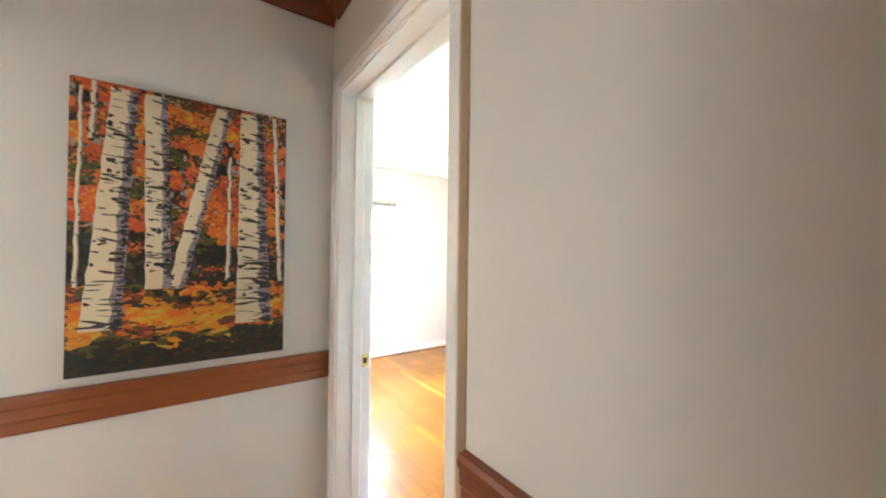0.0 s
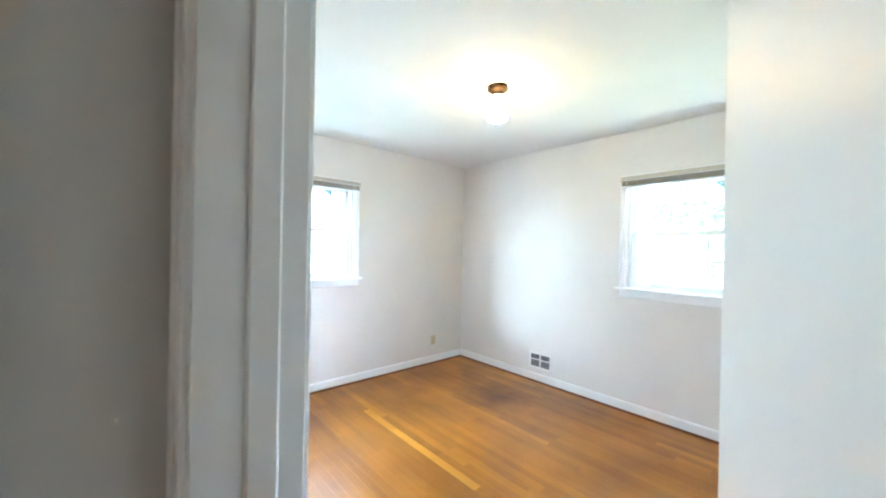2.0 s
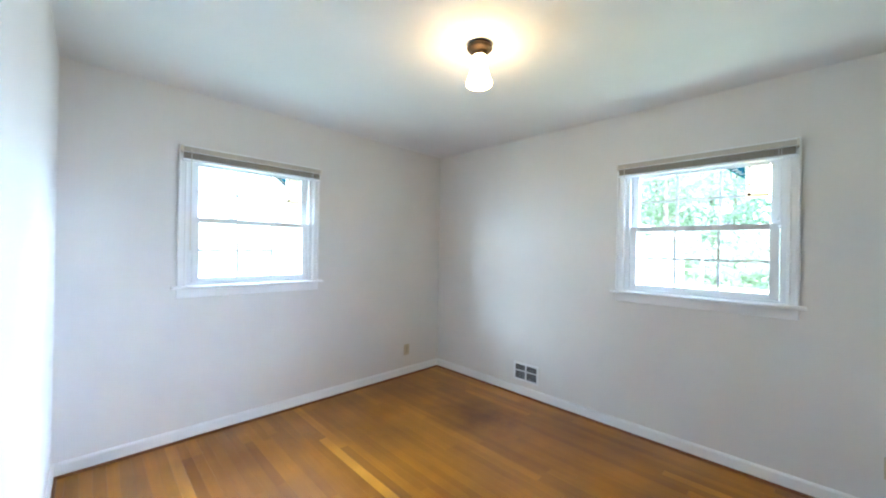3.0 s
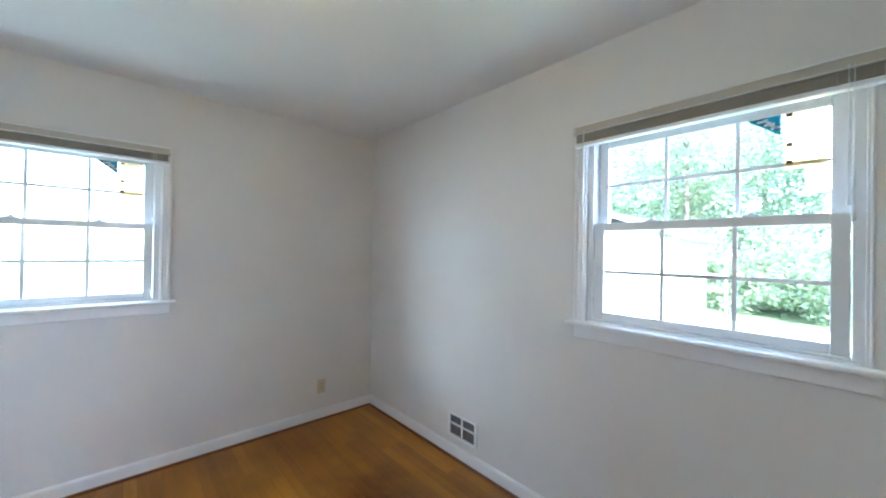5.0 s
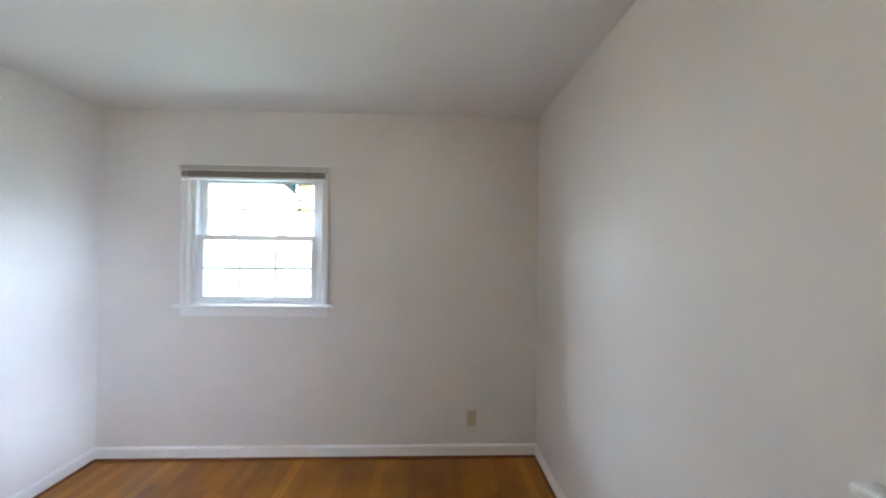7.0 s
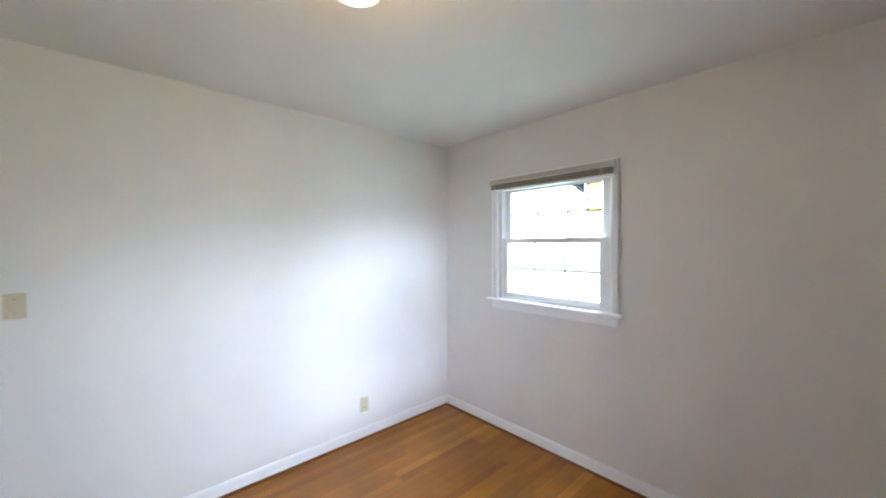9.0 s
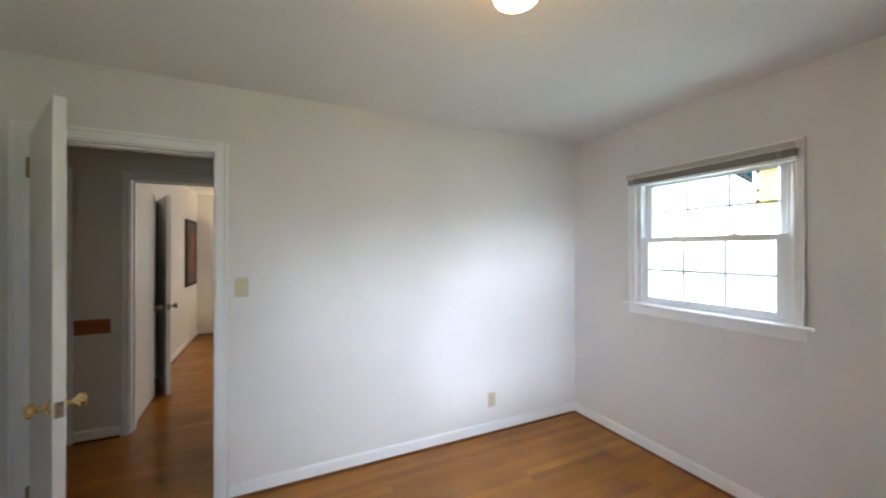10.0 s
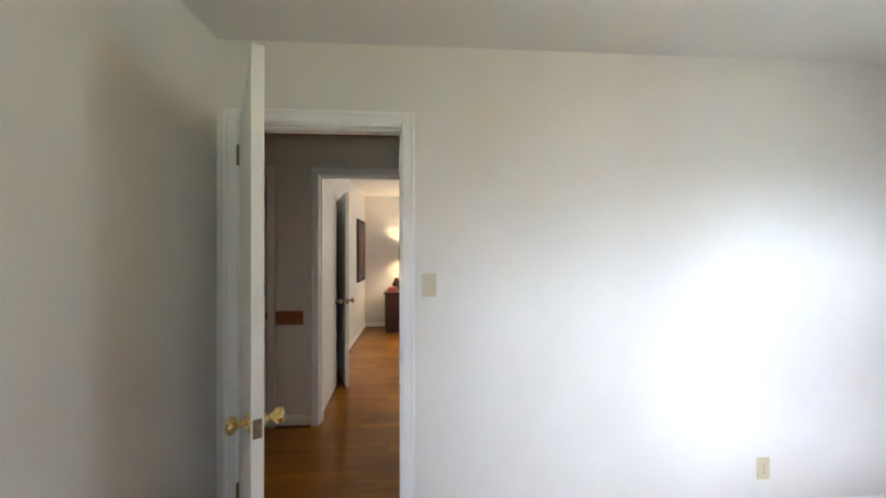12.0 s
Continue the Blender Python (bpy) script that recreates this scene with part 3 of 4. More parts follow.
    tri.faces.new([tri.verts.new((x, ys - 0.0005, z)) for x, z in ((gl - 0.176, 1.932), (gl - 0.131, 1.949), (gl - 0.131, 1.886))])
    part("blue_field", tri, BLUE, ts, "blue printed field")
    bars = bmesh.new()
    for k in range(4):
        add_box(bars, (gl - 0.212 + k * 0.020, ys - 0.0009, 1.937 - k * 0.016), (gl - 0.180 + k * 0.019, ys - 0.0002, 1.944 - k * 0.015))
        add_box(bars, (gl - 0.176 + k * 0.010, ys - 0.0009, 1.925 - k * 0.012), (gl - 0.163 + k * 0.010, ys - 0.0002, 1.932 - k * 0.012))
    part("print", bars, VINYL, ts, "short white print bars")
    return ob


def thin_paper(m, colour, share):
    """Lets part of the light through, as paper or film does."""
    t = m.node_tree.nodes.new("ShaderNodeBsdfTranslucent")
    t.inputs["Color"].default_value = (*colour, 1)
    mixer = m.node_tree.nodes.new("ShaderNodeMixShader")
    mixer.inputs[0].default_value = share
    link(m, bsdf(m).outputs[0], mixer.inputs[1])
    link(m, t.outputs[0], mixer.inputs[2])
    link(m, mixer.outputs[0], m.node_tree.nodes["Material Output"].inputs["Surface"])


thin_paper(KRAFT, (0.96, 0.84, 0.58), 0.7)
thin_paper(BLUE, (0.15, 0.65, 0.85), 0.7)
thin_paper(BLACK, (0.05, 0.20, 0.21), 0.55)
thin_paper(LEAF, (0.50, 0.60, 0.36), 0.5)
thin_paper(LEAF_DARK, (0.40, 0.52, 0.34), 0.5)
BROWN = mat("sticker_print", (0.12, 0.06, 0.03), 0.5)
MA = pose(WIN_A, LY, 0)
MB = pose(LX, WIN_B, 0, 0, 0, -90)
window("window_1", MA, "white double-hung window with gridded panes, closed, blind raised")
window("window_2", MB, "white double-hung window with gridded panes, closed, blind raised")


def blind(m):
    """A mini blind drawn fully up, hung in front of the window's head."""
    ob = thing("window_blind", m, "beige slatted mini blind drawn fully up at the window head", "blind", group="window blinds")
    w = 0.487
    rail = part("headrail", boxes(((-w, -0.060, 2.0065), (w, -0.018, 2.0400)), bevel=0.002), BLIND_RAIL, ob, "beige metal headrail")
    part("headrail_lip", boxes(((-w, -0.0625, 2.0385), (w, -0.0590, 2.0425)), bevel=0.001), VINYL, rail, "pale rolled lip")
    part("headrail_lip", boxes(((-w, -0.0620, 2.0030), (w, -0.0560, 2.0070)), bevel=0.001), VINYL, rail, "pale rolled lip")
    for s in (-1, 1):
        a, b = sorted((s * w, s * (w + 0.011)))
        part("bracket", boxes(((a, -0.0640, 1.9990), (b, -0.0145, 2.0445)), bevel=0.003), BLIND, ob, "cream end bracket")
    n = 12
    for i in range(n):
        z = 2.0010 - (i + 0.5) * 0.0034
        k = 0.0016 * math.sin(i * 2.3)
        bm = boxes(((-w + 0.004 + k, -0.0535 + k, z - 0.0013), (w - 0.004 + k, -0.0265 + k, z + 0.0010)))
        part("slat", bm, BLIND_DARK, ob)
    part("bottom_rail", boxes(((-w - 0.005, -0.058, 1.942), (w + 0.005, -0.024, 1.9595)), bevel=0.004), VINYL, ob, "white bottom rail")
    for x in (-w + 0.10, 0.0, w - 0.10):
        part("ladder_tape", boxes(((x - 0.004, -0.0572, 1.947), (x + 0.004, -0.0565, 2.012))), BLIND_DARK, ob)
    part("tilt_wand", lathe([(0, 1.33), (0.0036, 1.335), (0.0028, 1.40), (0.0028, 2.0), (0.0024, 2.02), (0, 2.02)], 10, pose(-w + 0.045, -0.063, 0)), BLIND, ob, "slim tilt wand")
    bm = bmesh.new()
    for dx, end in ((0.0, 1.60), (0.012, 1.55)):
        r = lathe([(0, end - 0.02), (0.006, end - 0.02), (0.0035, end + 0.012), (0.0011, end + 0.014), (0.0011, 2.015), (0, 2.015)], 8, pose(w - 0.075 + dx, -0.060, 0))
        tmp = bpy.data.meshes.new("cord_piece")
        r.to_mesh(tmp)
        r.free()
        bm.from_mesh(tmp)
        bpy.data.meshes.remove(tmp)
    part("lift_cord", bm, VINYL, ob, "white lift cords with tassels")
    return ob


b1 = blind(MA)
copy_thing(b1, MB)


# ---- small fixtures on the walls ----
def wall_pose(wall, along, z):
    """A pose on a wall: local x to the right seen from the room, local y into the wall, z up."""
    return {"north": pose(along, LY, z), "east": pose(LX, along, z, 0, 0, -90), "west": pose(0, along, z, 0, 0, 90)}[wall]


def outlet(m, label):
    ob = thing("wall_outlet", m, label, "outlet", group="wall outlets")
    part("cover_plate", boxes(((-0.035, -0.0055, -0.057), (0.035, 0, 0.057)), bevel=0.003, segments=2), IVORY, ob)
    for z in (-0.0195, 0.0195):
        face = part("socket", boxes(((-0.0165, -0.0075, z - 0.0135), (0.0165, -0.0054, z + 0.0135)), bevel=0.003), IVORY, ob)
        part("slot", boxes(((-0.0075, -0.0079, z - 0.003), (-0.005, -0.0074, z + 0.006)), ((0.005, -0.0079, z - 0.003), (0.0075, -0.0074, z + 0.006)),
                           ((-0.002, -0.0079, z - 0.0095), (0.002, -0.0074, z - 0.0055))), DARK, face, "dark plug slots")
    part("screw", lathe([(0, -0.0005), (0.003, -0.0005), (0.0026, 0.0012), (0, 0.0014)], 10, pose(0, -0.0055, 0, 90)), HINGE, ob, "small cover screw")
    return ob


outlet(wall_pose("north", 2.606, 0.276), "ivory duplex outlet low on the white wall")
outlet(wall_pose("east", 0.310, 0.285), "ivory duplex outlet low on the white wall")
outlet(wall_pose("west", 2.782, 0.267), "ivory duplex outlet low on the white wall")

sw = thing("light_switch", wall_pose("west", 1.016, 1.251), "ivory toggle light switch beside the doorway", "light switch")
part("cover_plate", boxes(((-0.035, -0.0055, -0.058), (0.035, 0, 0.058)), bevel=0.003, segments=2), IVORY, sw)
bm = boxes(((-0.005, -0.0070, -0.012), (0.005, -0.0052, 0.012)))
add_box(bm, (-0.004, -0.016, 0.000), (0.004, -0.006, 0.009), 0.002)
part("toggle", bm, IVORY, sw)
for z in (-0.030, 0.030):
    part("screw", lathe([(0, -0.0005), (0.003, -0.0005), (0.0026, 0.0012), (0, 0.0014)], 10, pose(0, -0.0055, z, 90)), HINGE, sw, "small cover screw")

# wall register: a white frame with four louvred lights
vent = thing("wall_vent", wall_pose("east", 2.473, 0.225), "white metal wall vent with grey louvres", "vent")
VW, VH = 0.133, 0.083
bm = boxes(((-VW, -0.010, -VH), (-VW + 0.020, 0, VH)), ((VW - 0.020, -0.010, -VH), (VW, 0, VH)), ((-VW + 0.020, -0.0098, -VH), (VW - 0.020, 0, -VH + 0.018)),
           ((-VW + 0.020, -0.0098, VH - 0.018), (VW - 0.020, 0, VH)), ((-0.007, -0.0105, -VH + 0.018), (0.007, 0, VH - 0.018)), ((-VW + 0.020, -0.0102, 0.004), (VW - 0.020, 0, 0.015)), bevel=0.002)
part("frame", bm, TRIM, vent)
part("backing", boxes(((-VW + 0.018, -0.0015, -VH + 0.016), (VW - 0.018, -0.0005, VH - 0.016))), DARK, vent)
for sx in (-1, 1):
    for z0, z1 in ((-VH + 0.020, 0.002), (0.017, VH - 0.020)):
        n = 7 if z0 < 0 else 4
        for i in range(n):
            z = z0 + (i + 0.5) * (z1 - z0) / n
            a, b = sorted((sx * 0.008, sx * (VW - 0.021)))
            part("louvre", boxes(((a, -0.0075, z - 0.0022), (b, -0.0020, z + 0.0012))), GREY, vent)

# ceiling light: bronze canopy and a lit flared opal shade
cl = thing("ceiling_light", pose(1.577, 1.852, H), "small bronze ceiling light with a lit white glass shade", "ceiling light")
part("canopy", lathe([(0, 0), (0.060, 0), (0.061, -0.008), (0.066, -0.014), (0.066, -0.022), (0.058, -0.030), (0.044, -0.036), (0.036, -0.046), (0.034, -0.062), (0, -0.062)], 36), BRONZE, cl, "antique bronze canopy")
part("shade", lathe([(0, -0.060), (0.034, -0.060), (0.037, -0.068), (0.039, -0.095), (0.046, -0.132), (0.060, -0.176), (0.068, -0.200), (0.0655, -0.210), (0.050, -0.217), (0, -0.219)], 36), OPAL, cl,
     "lit white opal glass shade")

# ---- the birch painting in the hall ----
PX0, PX1, PZ0, PZ1, PF = -0.955, -0.337, 0.973, 1.902, 0.954
PW, PH = PX1 - PX0, PZ1 - PZ0
art = thing("birch_painting", pose(PX0, PF, PZ0), "unframed canvas painting of birch trunks in autumn colours", "painting")
CANVAS = painted("painted_dark_ground", (0.02, 0.018, 0.014), 0.6, spread=0.4, grain=160.0, depth=0.0005)
part("canvas", boxes(((0, 0, 0), (PW, HY - PF, PH)), bevel=0.003), CANVAS, art)
rng = random.Random(7)


def pigment(name, colour):
    return painted("pigment_" + name, colour, 0.5, spread=0.35, grain=220.0, depth=0.0008)


PIG = {"red": pigment("red", (0.60, 0.095, 0.025)), "orange": pigment("orange", (0.70, 0.165, 0.02)), "amber": pigment("amber", (0.72, 0.29, 0.018)), "yellow": pigment("yellow", (0.66, 0.44, 0.035)), "lilac": pigment("lilac", (0.31, 0.27, 0.29)), "salmon": pigment("salmon", (0.66, 0.21, 0.08)),
       "olive": pigment("olive", (0.10, 0.09, 0.02)), "deep": pigment("deep", (0.022, 0.026, 0.018)), "mauve": pigment("mauve", (0.36, 0.30, 0.25)), "cream": pigment("cream", (0.76, 0.66, 0.46)),
       "white": pigment("white", (0.72, 0.68, 0.60)), "indigo": pigment("indigo", (0.055, 0.04, 0.07)), "umber": pigment("umber", (0.06, 0.03, 0.018)), "rust": pigment("rust", (0.22, 0.05, 0.02)), "ash": pigment("ash", (0.12, 0.10, 0.11))}
PIG_NAMES = list(PIG)


def daub(bm, u, v, a, b, tilt, layer, pig, ragged=0.35, corners=8):
    """One stroke of paint, a ragged flat blob, at (u, v) of the canvas."""
    pts = []
    for k in range(corners):
        w = 2 * math.pi * k / corners
        r = 1 + rng.uniform(-ragged, ragged)
        x, z = a * r * math.cos(w), b * r * math.sin(w)
        px = u * PW + x * math.cos(tilt) - z * math.sin(tilt)
        pz = v * PH + x * math.sin(tilt) + z * math.cos(tilt)
        pts.append(bm.verts.new((min(max(px, 0.001), PW - 0.001), -0.0004 - layer * 0.00022, min(max(pz, 0.001), PH - 0.001))))
    f = bm.faces.new(pts)
    f.material_index = PIG_NAMES.index(pig)


def strokes(name, fill, label, kind="stuff"):
    bm = bmesh.new()
    fill(bm)
    bmesh.ops.recalc_face_normals(bm, faces=bm.faces)
    for f in bm.faces:
        if f.normal.y > 0:
            f.normal_flip()
    tagged(part(name, bm, [PIG[k] for k in PIG_NAMES], art, label), kind=kind)


def background(bm):
    for i in range(700):
        v = rng.uniform(0.5, 1)
        pale = v > 0.72 and rng.random() < 0.22
        daub(bm, rng.random(), v, rng.uniform(0.005, 0.014), rng.uniform(0.006, 0.02), rng.uniform(-0.5, 0.5), rng.random() * 0.5,
             rng.choice(["mauve", "ash", "mauve"]) if pale else rng.choice(["rust", "olive", "mauve", "umber", "mauve", "red", "orange"]))
    for i in range(420):
        daub(bm, rng.random(), rng.uniform(0.22, 0.54), rng.uniform(0.008, 0.022), rng.uniform(0.006, 0.018), rng.uniform(-1, 1), rng.random() * 0.5,
             rng.choice(["deep", "deep", "deep", "olive", "indigo", "umber"]))
    # slim dark stems and twigs
    for i in range(22):
        daub(bm, rng.random(), rng.uniform(0.45, 0.8), 0.0018, rng.uniform(0.08, 0.24), rng.uniform(-0.08, 0.08), 1.0, rng.choice(["umber", "deep", "indigo"]), 0.2)
    for i in range(60):
        daub(bm, rng.random(), rng.uniform(0.4, 0.95), 0.0012, rng.uniform(0.01, 0.035), rng.uniform(-1.2, 1.2), 1.2, rng.choice(["umber", "deep"]), 0.2)


def foliage(bm):
    palette = [["red", "red", "orange", "rust", "salmon"], ["red", "orange", "amber", "rust"], ["orange", "red", "salmon"], ["orange", "amber", "orange"], ["rust", "red", "orange"], ["olive", "deep", "amber", "olive"], ["olive", "mauve", "deep", "umber"], ["rust", "umber", "red"], ["red", "orange", "red"], ["orange", "yellow", "amber"]]
    for c in range(92):
        cu, cv = rng.random(), rng.uniform(0.47, 1.0)
        colours = rng.choice(palette)
        wide, tall = rng.uniform(0.025, 0.06), rng.uniform(0.010, 0.024)
        for k in range(9):
            daub(bm, rng.gauss(cu, wide * 0.7), rng.gauss(cv, tall * 0.7), rng.uniform(0.016, 0.036), rng.uniform(0.009, 0.019), rng.uniform(-0.4, 0.4), 1.4 + 0.2 * rng.random(), colours[0], 0.5, 13)
        for k in range(24):
            daub(bm, rng.gauss(cu, wide), rng.gauss(cv, tall), rng.uniform(0.003, 0.011), rng.uniform(0.002, 0.006), rng.uniform(-0.6, 0.5), 1.7 + rng.random(), rng.choice(colours), 0.5, 6)
    for c in range(10):
        cu, cv = rng.random(), rng.uniform(0.34, 0.48)
        for k in range(26):
            daub(bm, rng.gauss(cu, 0.03), rng.gauss(cv, 0.012), rng.uniform(0.003, 0.008), rng.uniform(0.002, 0.005), rng.uniform(-0.6, 0.5), 1.5 + rng.random(), rng.choice(["red", "rust", "orange"]), 0.5, 6)


def ground(bm):
    for i in range(150):
        u, v = rng.random(), rng.uniform(0.10, 0.29)
        pig = rng.choice(["orange", "rust", "deep"]) if v > 0.235 else rng.choice(["amber", "amber", "orange"]) if v > 0.15 else rng.choice(["yellow", "amber", "olive", "rust"])
        daub(bm, u, v, rng.uniform(0.02, 0.05), rng.uniform(0.008, 0.016), rng.uniform(-0.2, 0.2), 1.2 + 0.2 * rng.random(), pig, 0.45, 14)
    for i in range(950):
        u, v = rng.random(), rng.uniform(0.07, 0.30)
        patch = noise.noise(Vector((u * 4, v * 11, 2.0)))
        if v > 0.22:
            pig = rng.choice(["orange", "rust", "amber", "orange", "deep", "umber"]) if patch > -0.1 else rng.choice(["deep", "olive", "umber", "amber"])
        elif v > 0.12:
            pig = rng.choice(["amber", "amber", "orange", "yellow", "amber"]) if patch > -0.12 else rng.choice(["rust", "olive", "red", "umber", "orange"])
        else:
            pig = rng.choice(["yellow", "amber", "olive", "amber"]) if patch > 0.08 else rng.choice(["deep", "deep", "olive", "umber"])
        daub(bm, u, v, rng.uniform(0.008, 0.026), rng.uniform(0.004, 0.011), rng.uniform(-0.35, 0.35), 1.5 + rng.random(), pig, 0.5, 6)
    for i in range(260):
        daub(bm, rng.random(), rng.uniform(0.0, 0.085), rng.uniform(0.008, 0.024), rng.uniform(0.004, 0.014), rng.uniform(-0.4, 0.4), 2.6 + rng.random() * 0.4, rng.choice(["deep", "deep", "deep", "umber"]), 0.5)


# trunks: foot u, foot v, head u, head v, foot width, head width
TRUNKS = [(0.033, 0.30, 0.045, 0.97, 0.020, 0.016), (0.685, 0.31, 0.690, 0.80, 0.026, 0.017), (0.975, 0.30, 0.930, 0.99, 0.030, 0.026), (0.085, 0.80, 0.095, 0.995, 0.025, 0.025),
          (0.435, 0.285, 0.655, 0.985, 0.078, 0.082), (0.360, 0.285, 0.337, 0.985, 0.114, 0.098), (0.128, 0.150, 0.208, 0.985, 0.168, 0.108), (0.825, 0.135, 0.800, 0.985, 0.205, 0.122)]



def trunk(n, u0, v0, u1, v1, w0, w1):
    def fill(bm):
        base = 3.2 + n * 0.6
        steps = 26
        rows = []
        for k in range(steps + 1):
            f = k / steps
            u, v, w = u0 + (u1 - u0) * f, v0 + (v1 - v0) * f, (w0 + (w1 - w0) * f ** 0.7)
            jag = rng.uniform(-0.004, 0.004)
            rows.append([bm.verts.new((min(max((u + s * w + jag) * PW, 0.001), PW - 0.001), -0.0004 - base * 0.00022, v * PH)) for s in (-0.5, 0.02 + rng.uniform(-0.05, 0.05), 0.20 + rng.uniform(-0.07, 0.07), 0.5)])
        for a, b in zip(rows, rows[1:]):
            for c in range(3):
                f = bm.faces.new((a[c], a[c + 1], b[c + 1], b[c]))
                f.material_index = PIG_NAMES.index(("cream", "cream", "lilac")[c])
        # shaded flank, peeling bark notches and knots
        def at(f):
            return u0 + (u1 - u0) * f, v0 + (v1 - v0) * f, w0 + (w1 - w0) * f ** 0.7
        for k in range(int(160 * w0 / 0.17)):
            u, v, w = at(rng.random())
            lean = min(0.5, 0.5 - abs(rng.gauss(0, 0.11)))
            daub(bm, u + (lean - 0.02) * w, v, 0.05 * 5 ** rng.random() * w * PW, 0.0012 * 6 ** rng.random(), rng.uniform(-0.3, 0.2), base + 0.1 + 0.1 * rng.random(), rng.choice(["indigo", "indigo", "indigo", "umber", "deep", "ash"]), 0.5, 7)
        for k in range(int(58 * w0 / 0.1)):
            u, v, w = at(rng.random())
            reach = 0.05 * 9 ** rng.random() * w * PW
            side = rng.random()
            spot = u + (0.40 if side < 0.55 else -0.40 if side < 0.8 else rng.uniform(-0.3, 0.3)) * w
            spot = min(max(spot, u - 0.5 * w + reach / PW), u + 0.5 * w - reach / PW)
            daub(bm, spot, v, reach, rng.uniform(0.0012, 0.0052), rng.uniform(-0.3, 0.12), base + 0.25 + rng.random() * 0.2, rng.choice(["indigo", "umber", "deep", "deep"]), 0.6, 7)
        if w0 > 0.09:
            for k in range(7):
                u, v, w = at(rng.random())
                spot = u + rng.uniform(-0.28, 0.2) * w
                daub(bm, spot, v, rng.uniform(0.006, 0.013), rng.uniform(0.004, 0.008), rng.uniform(-0.4, 0.4), base + 0.46, rng.choice(["umber", "deep"]), 0.45, 8)
                daub(bm, spot + 0.003, v + 0.002, 0.004, 0.0025, 0.2, base + 0.5, rng.choice(["mauve", "rust"]), 0.4, 7)
    return fill


strokes("background_paint", background, "muted background brush strokes")
strokes("foliage_paint", foliage, "orange and red leaf daubs")
strokes("ground_paint", ground, "yellow and amber leaf litter daubs")
for n, row in enumerate(TRUNKS):
    strokes("painted_trunk", trunk(n, *row), "cream birch trunk with dark bark marks", "")

# ---- second bedroom, seen through both doorways ----
pic = thing("wall_picture", pose(-4.76, RY0, 0.91), "dark-framed picture hung on the wall", "picture")
part("frame", boxes(((0, 0, 0), (0.72, 0.035, 1.03)), bevel=0.004), SHADE_DARK, pic, "black picture frame")
part("print", boxes(((0.05, 0.033, 0.05), (0.67, 0.037, 0.98))), PIG["umber"], pic, "dark brown print")
part("print_field", boxes(((0.22, 0.036, 0.2), (0.50, 0.039, 0.8))), PIG["rust"], pic, "reddish printed field")

dr = thing("dresser", pose(RX + 0.02, 0.37, 0), "dark brown wooden dresser against the wall", "dresser")
DD, DW, DHT = 0.48, 1.15, 0.70
part("body", boxes(((0, 0.01, 0.06), (DD - 0.02, DW - 0.01, DHT - 0.025)), ((0.02, 0.03, 0.001), (DD - 0.05, DW - 0.03, 0.06)), bevel=0.004), DARKWOOD, dr)
part("top", boxes(((0, -0.012, DHT - 0.024), (DD + 0.012, DW + 0.012, DHT)), bevel=0.005), DARKWOOD, dr)
for r in range(3):
    for c in range(2):
        z = 0.09 + r * 0.195
        y = 0.03 + c * 0.55
        d = part("drawer", boxes(((DD - 0.019, y, z), (DD - 0.004, y + 0.53, z + 0.18)), bevel=0.004), DARKWOOD, dr)
        part("drawer_pull", boxes(((DD - 0.004, y + 0.22, z + 0.085), (DD + 0.014, y + 0.31, z + 0.097)), bevel=0.004), HINGE, d, "dark metal pull")

cloth = bmesh.new()
for k in range(4):
    add_box(cloth, (-0.11 + 0.006 * k, -0.09 + 0.004 * k, 0.022 * k), (0.11 - 0.004 * k, 0.09 - 0.008 * k, 0.022 * k + 0.021), 0.009, 2)
c = solid("folded_cloth", cloth, PINK, "folded pink and red cloth on the dresser", "cloth")
c.matrix_world = pose(RX + 0.36, 0.51, DHT)
v = solid("vase", lathe([(0, 0), (0.045, 0), (0.052, 0.01), (0.075, 0.08), (0.080, 0.12), (0.060, 0.17), (0.034, 0.20), (0.036, 0.215), (0.048, 0.232), (0.042, 0.232), (0.028, 0.205), (0, 0.20)], 24), CERAMIC,
          "round dark brown ceramic vase on the dresser", "vase")
v.matrix_world = pose(RX + 0.22, 0.57, DHT)
tl = thing("table_lamp", pose(RX + 0.21, 0.76, DHT), "table lamp with a dark drum shade, lit", "table lamp")
part("base", lathe([(0, 0), (0.07, 0), (0.072, 0.012), (0.03, 0.03), (0.022, 0.10), (0.04, 0.22), (0.045, 0.32), (0.02, 0.44), (0.010, 0.50), (0.010, 0.61), (0, 0.61)], 24), CERAMIC, tl)
part("shade", lathe([(0.155, 0.555), (0.150, 0.815), (0.147, 0.815), (0.152, 0.555), (0.155, 0.555)], 32), SHADE_DARK, tl, "dark drum lampshade")
part("bulb", lathe([(0, 0.61), (0.014, 0.61), (0.016, 0.64), (0.03, 0.68), (0.028, 0.71), (0, 0.73)], 16), BULB, tl, "lit bulb")

# ---- outdoors, through the windows ----
GZ = -0.55
solid("ground", boxes(((-300, -300, GZ - 0.5), (300, 300, GZ))), LAWN, "bright mown lawn reaching the tree line", "lawn", "structure")


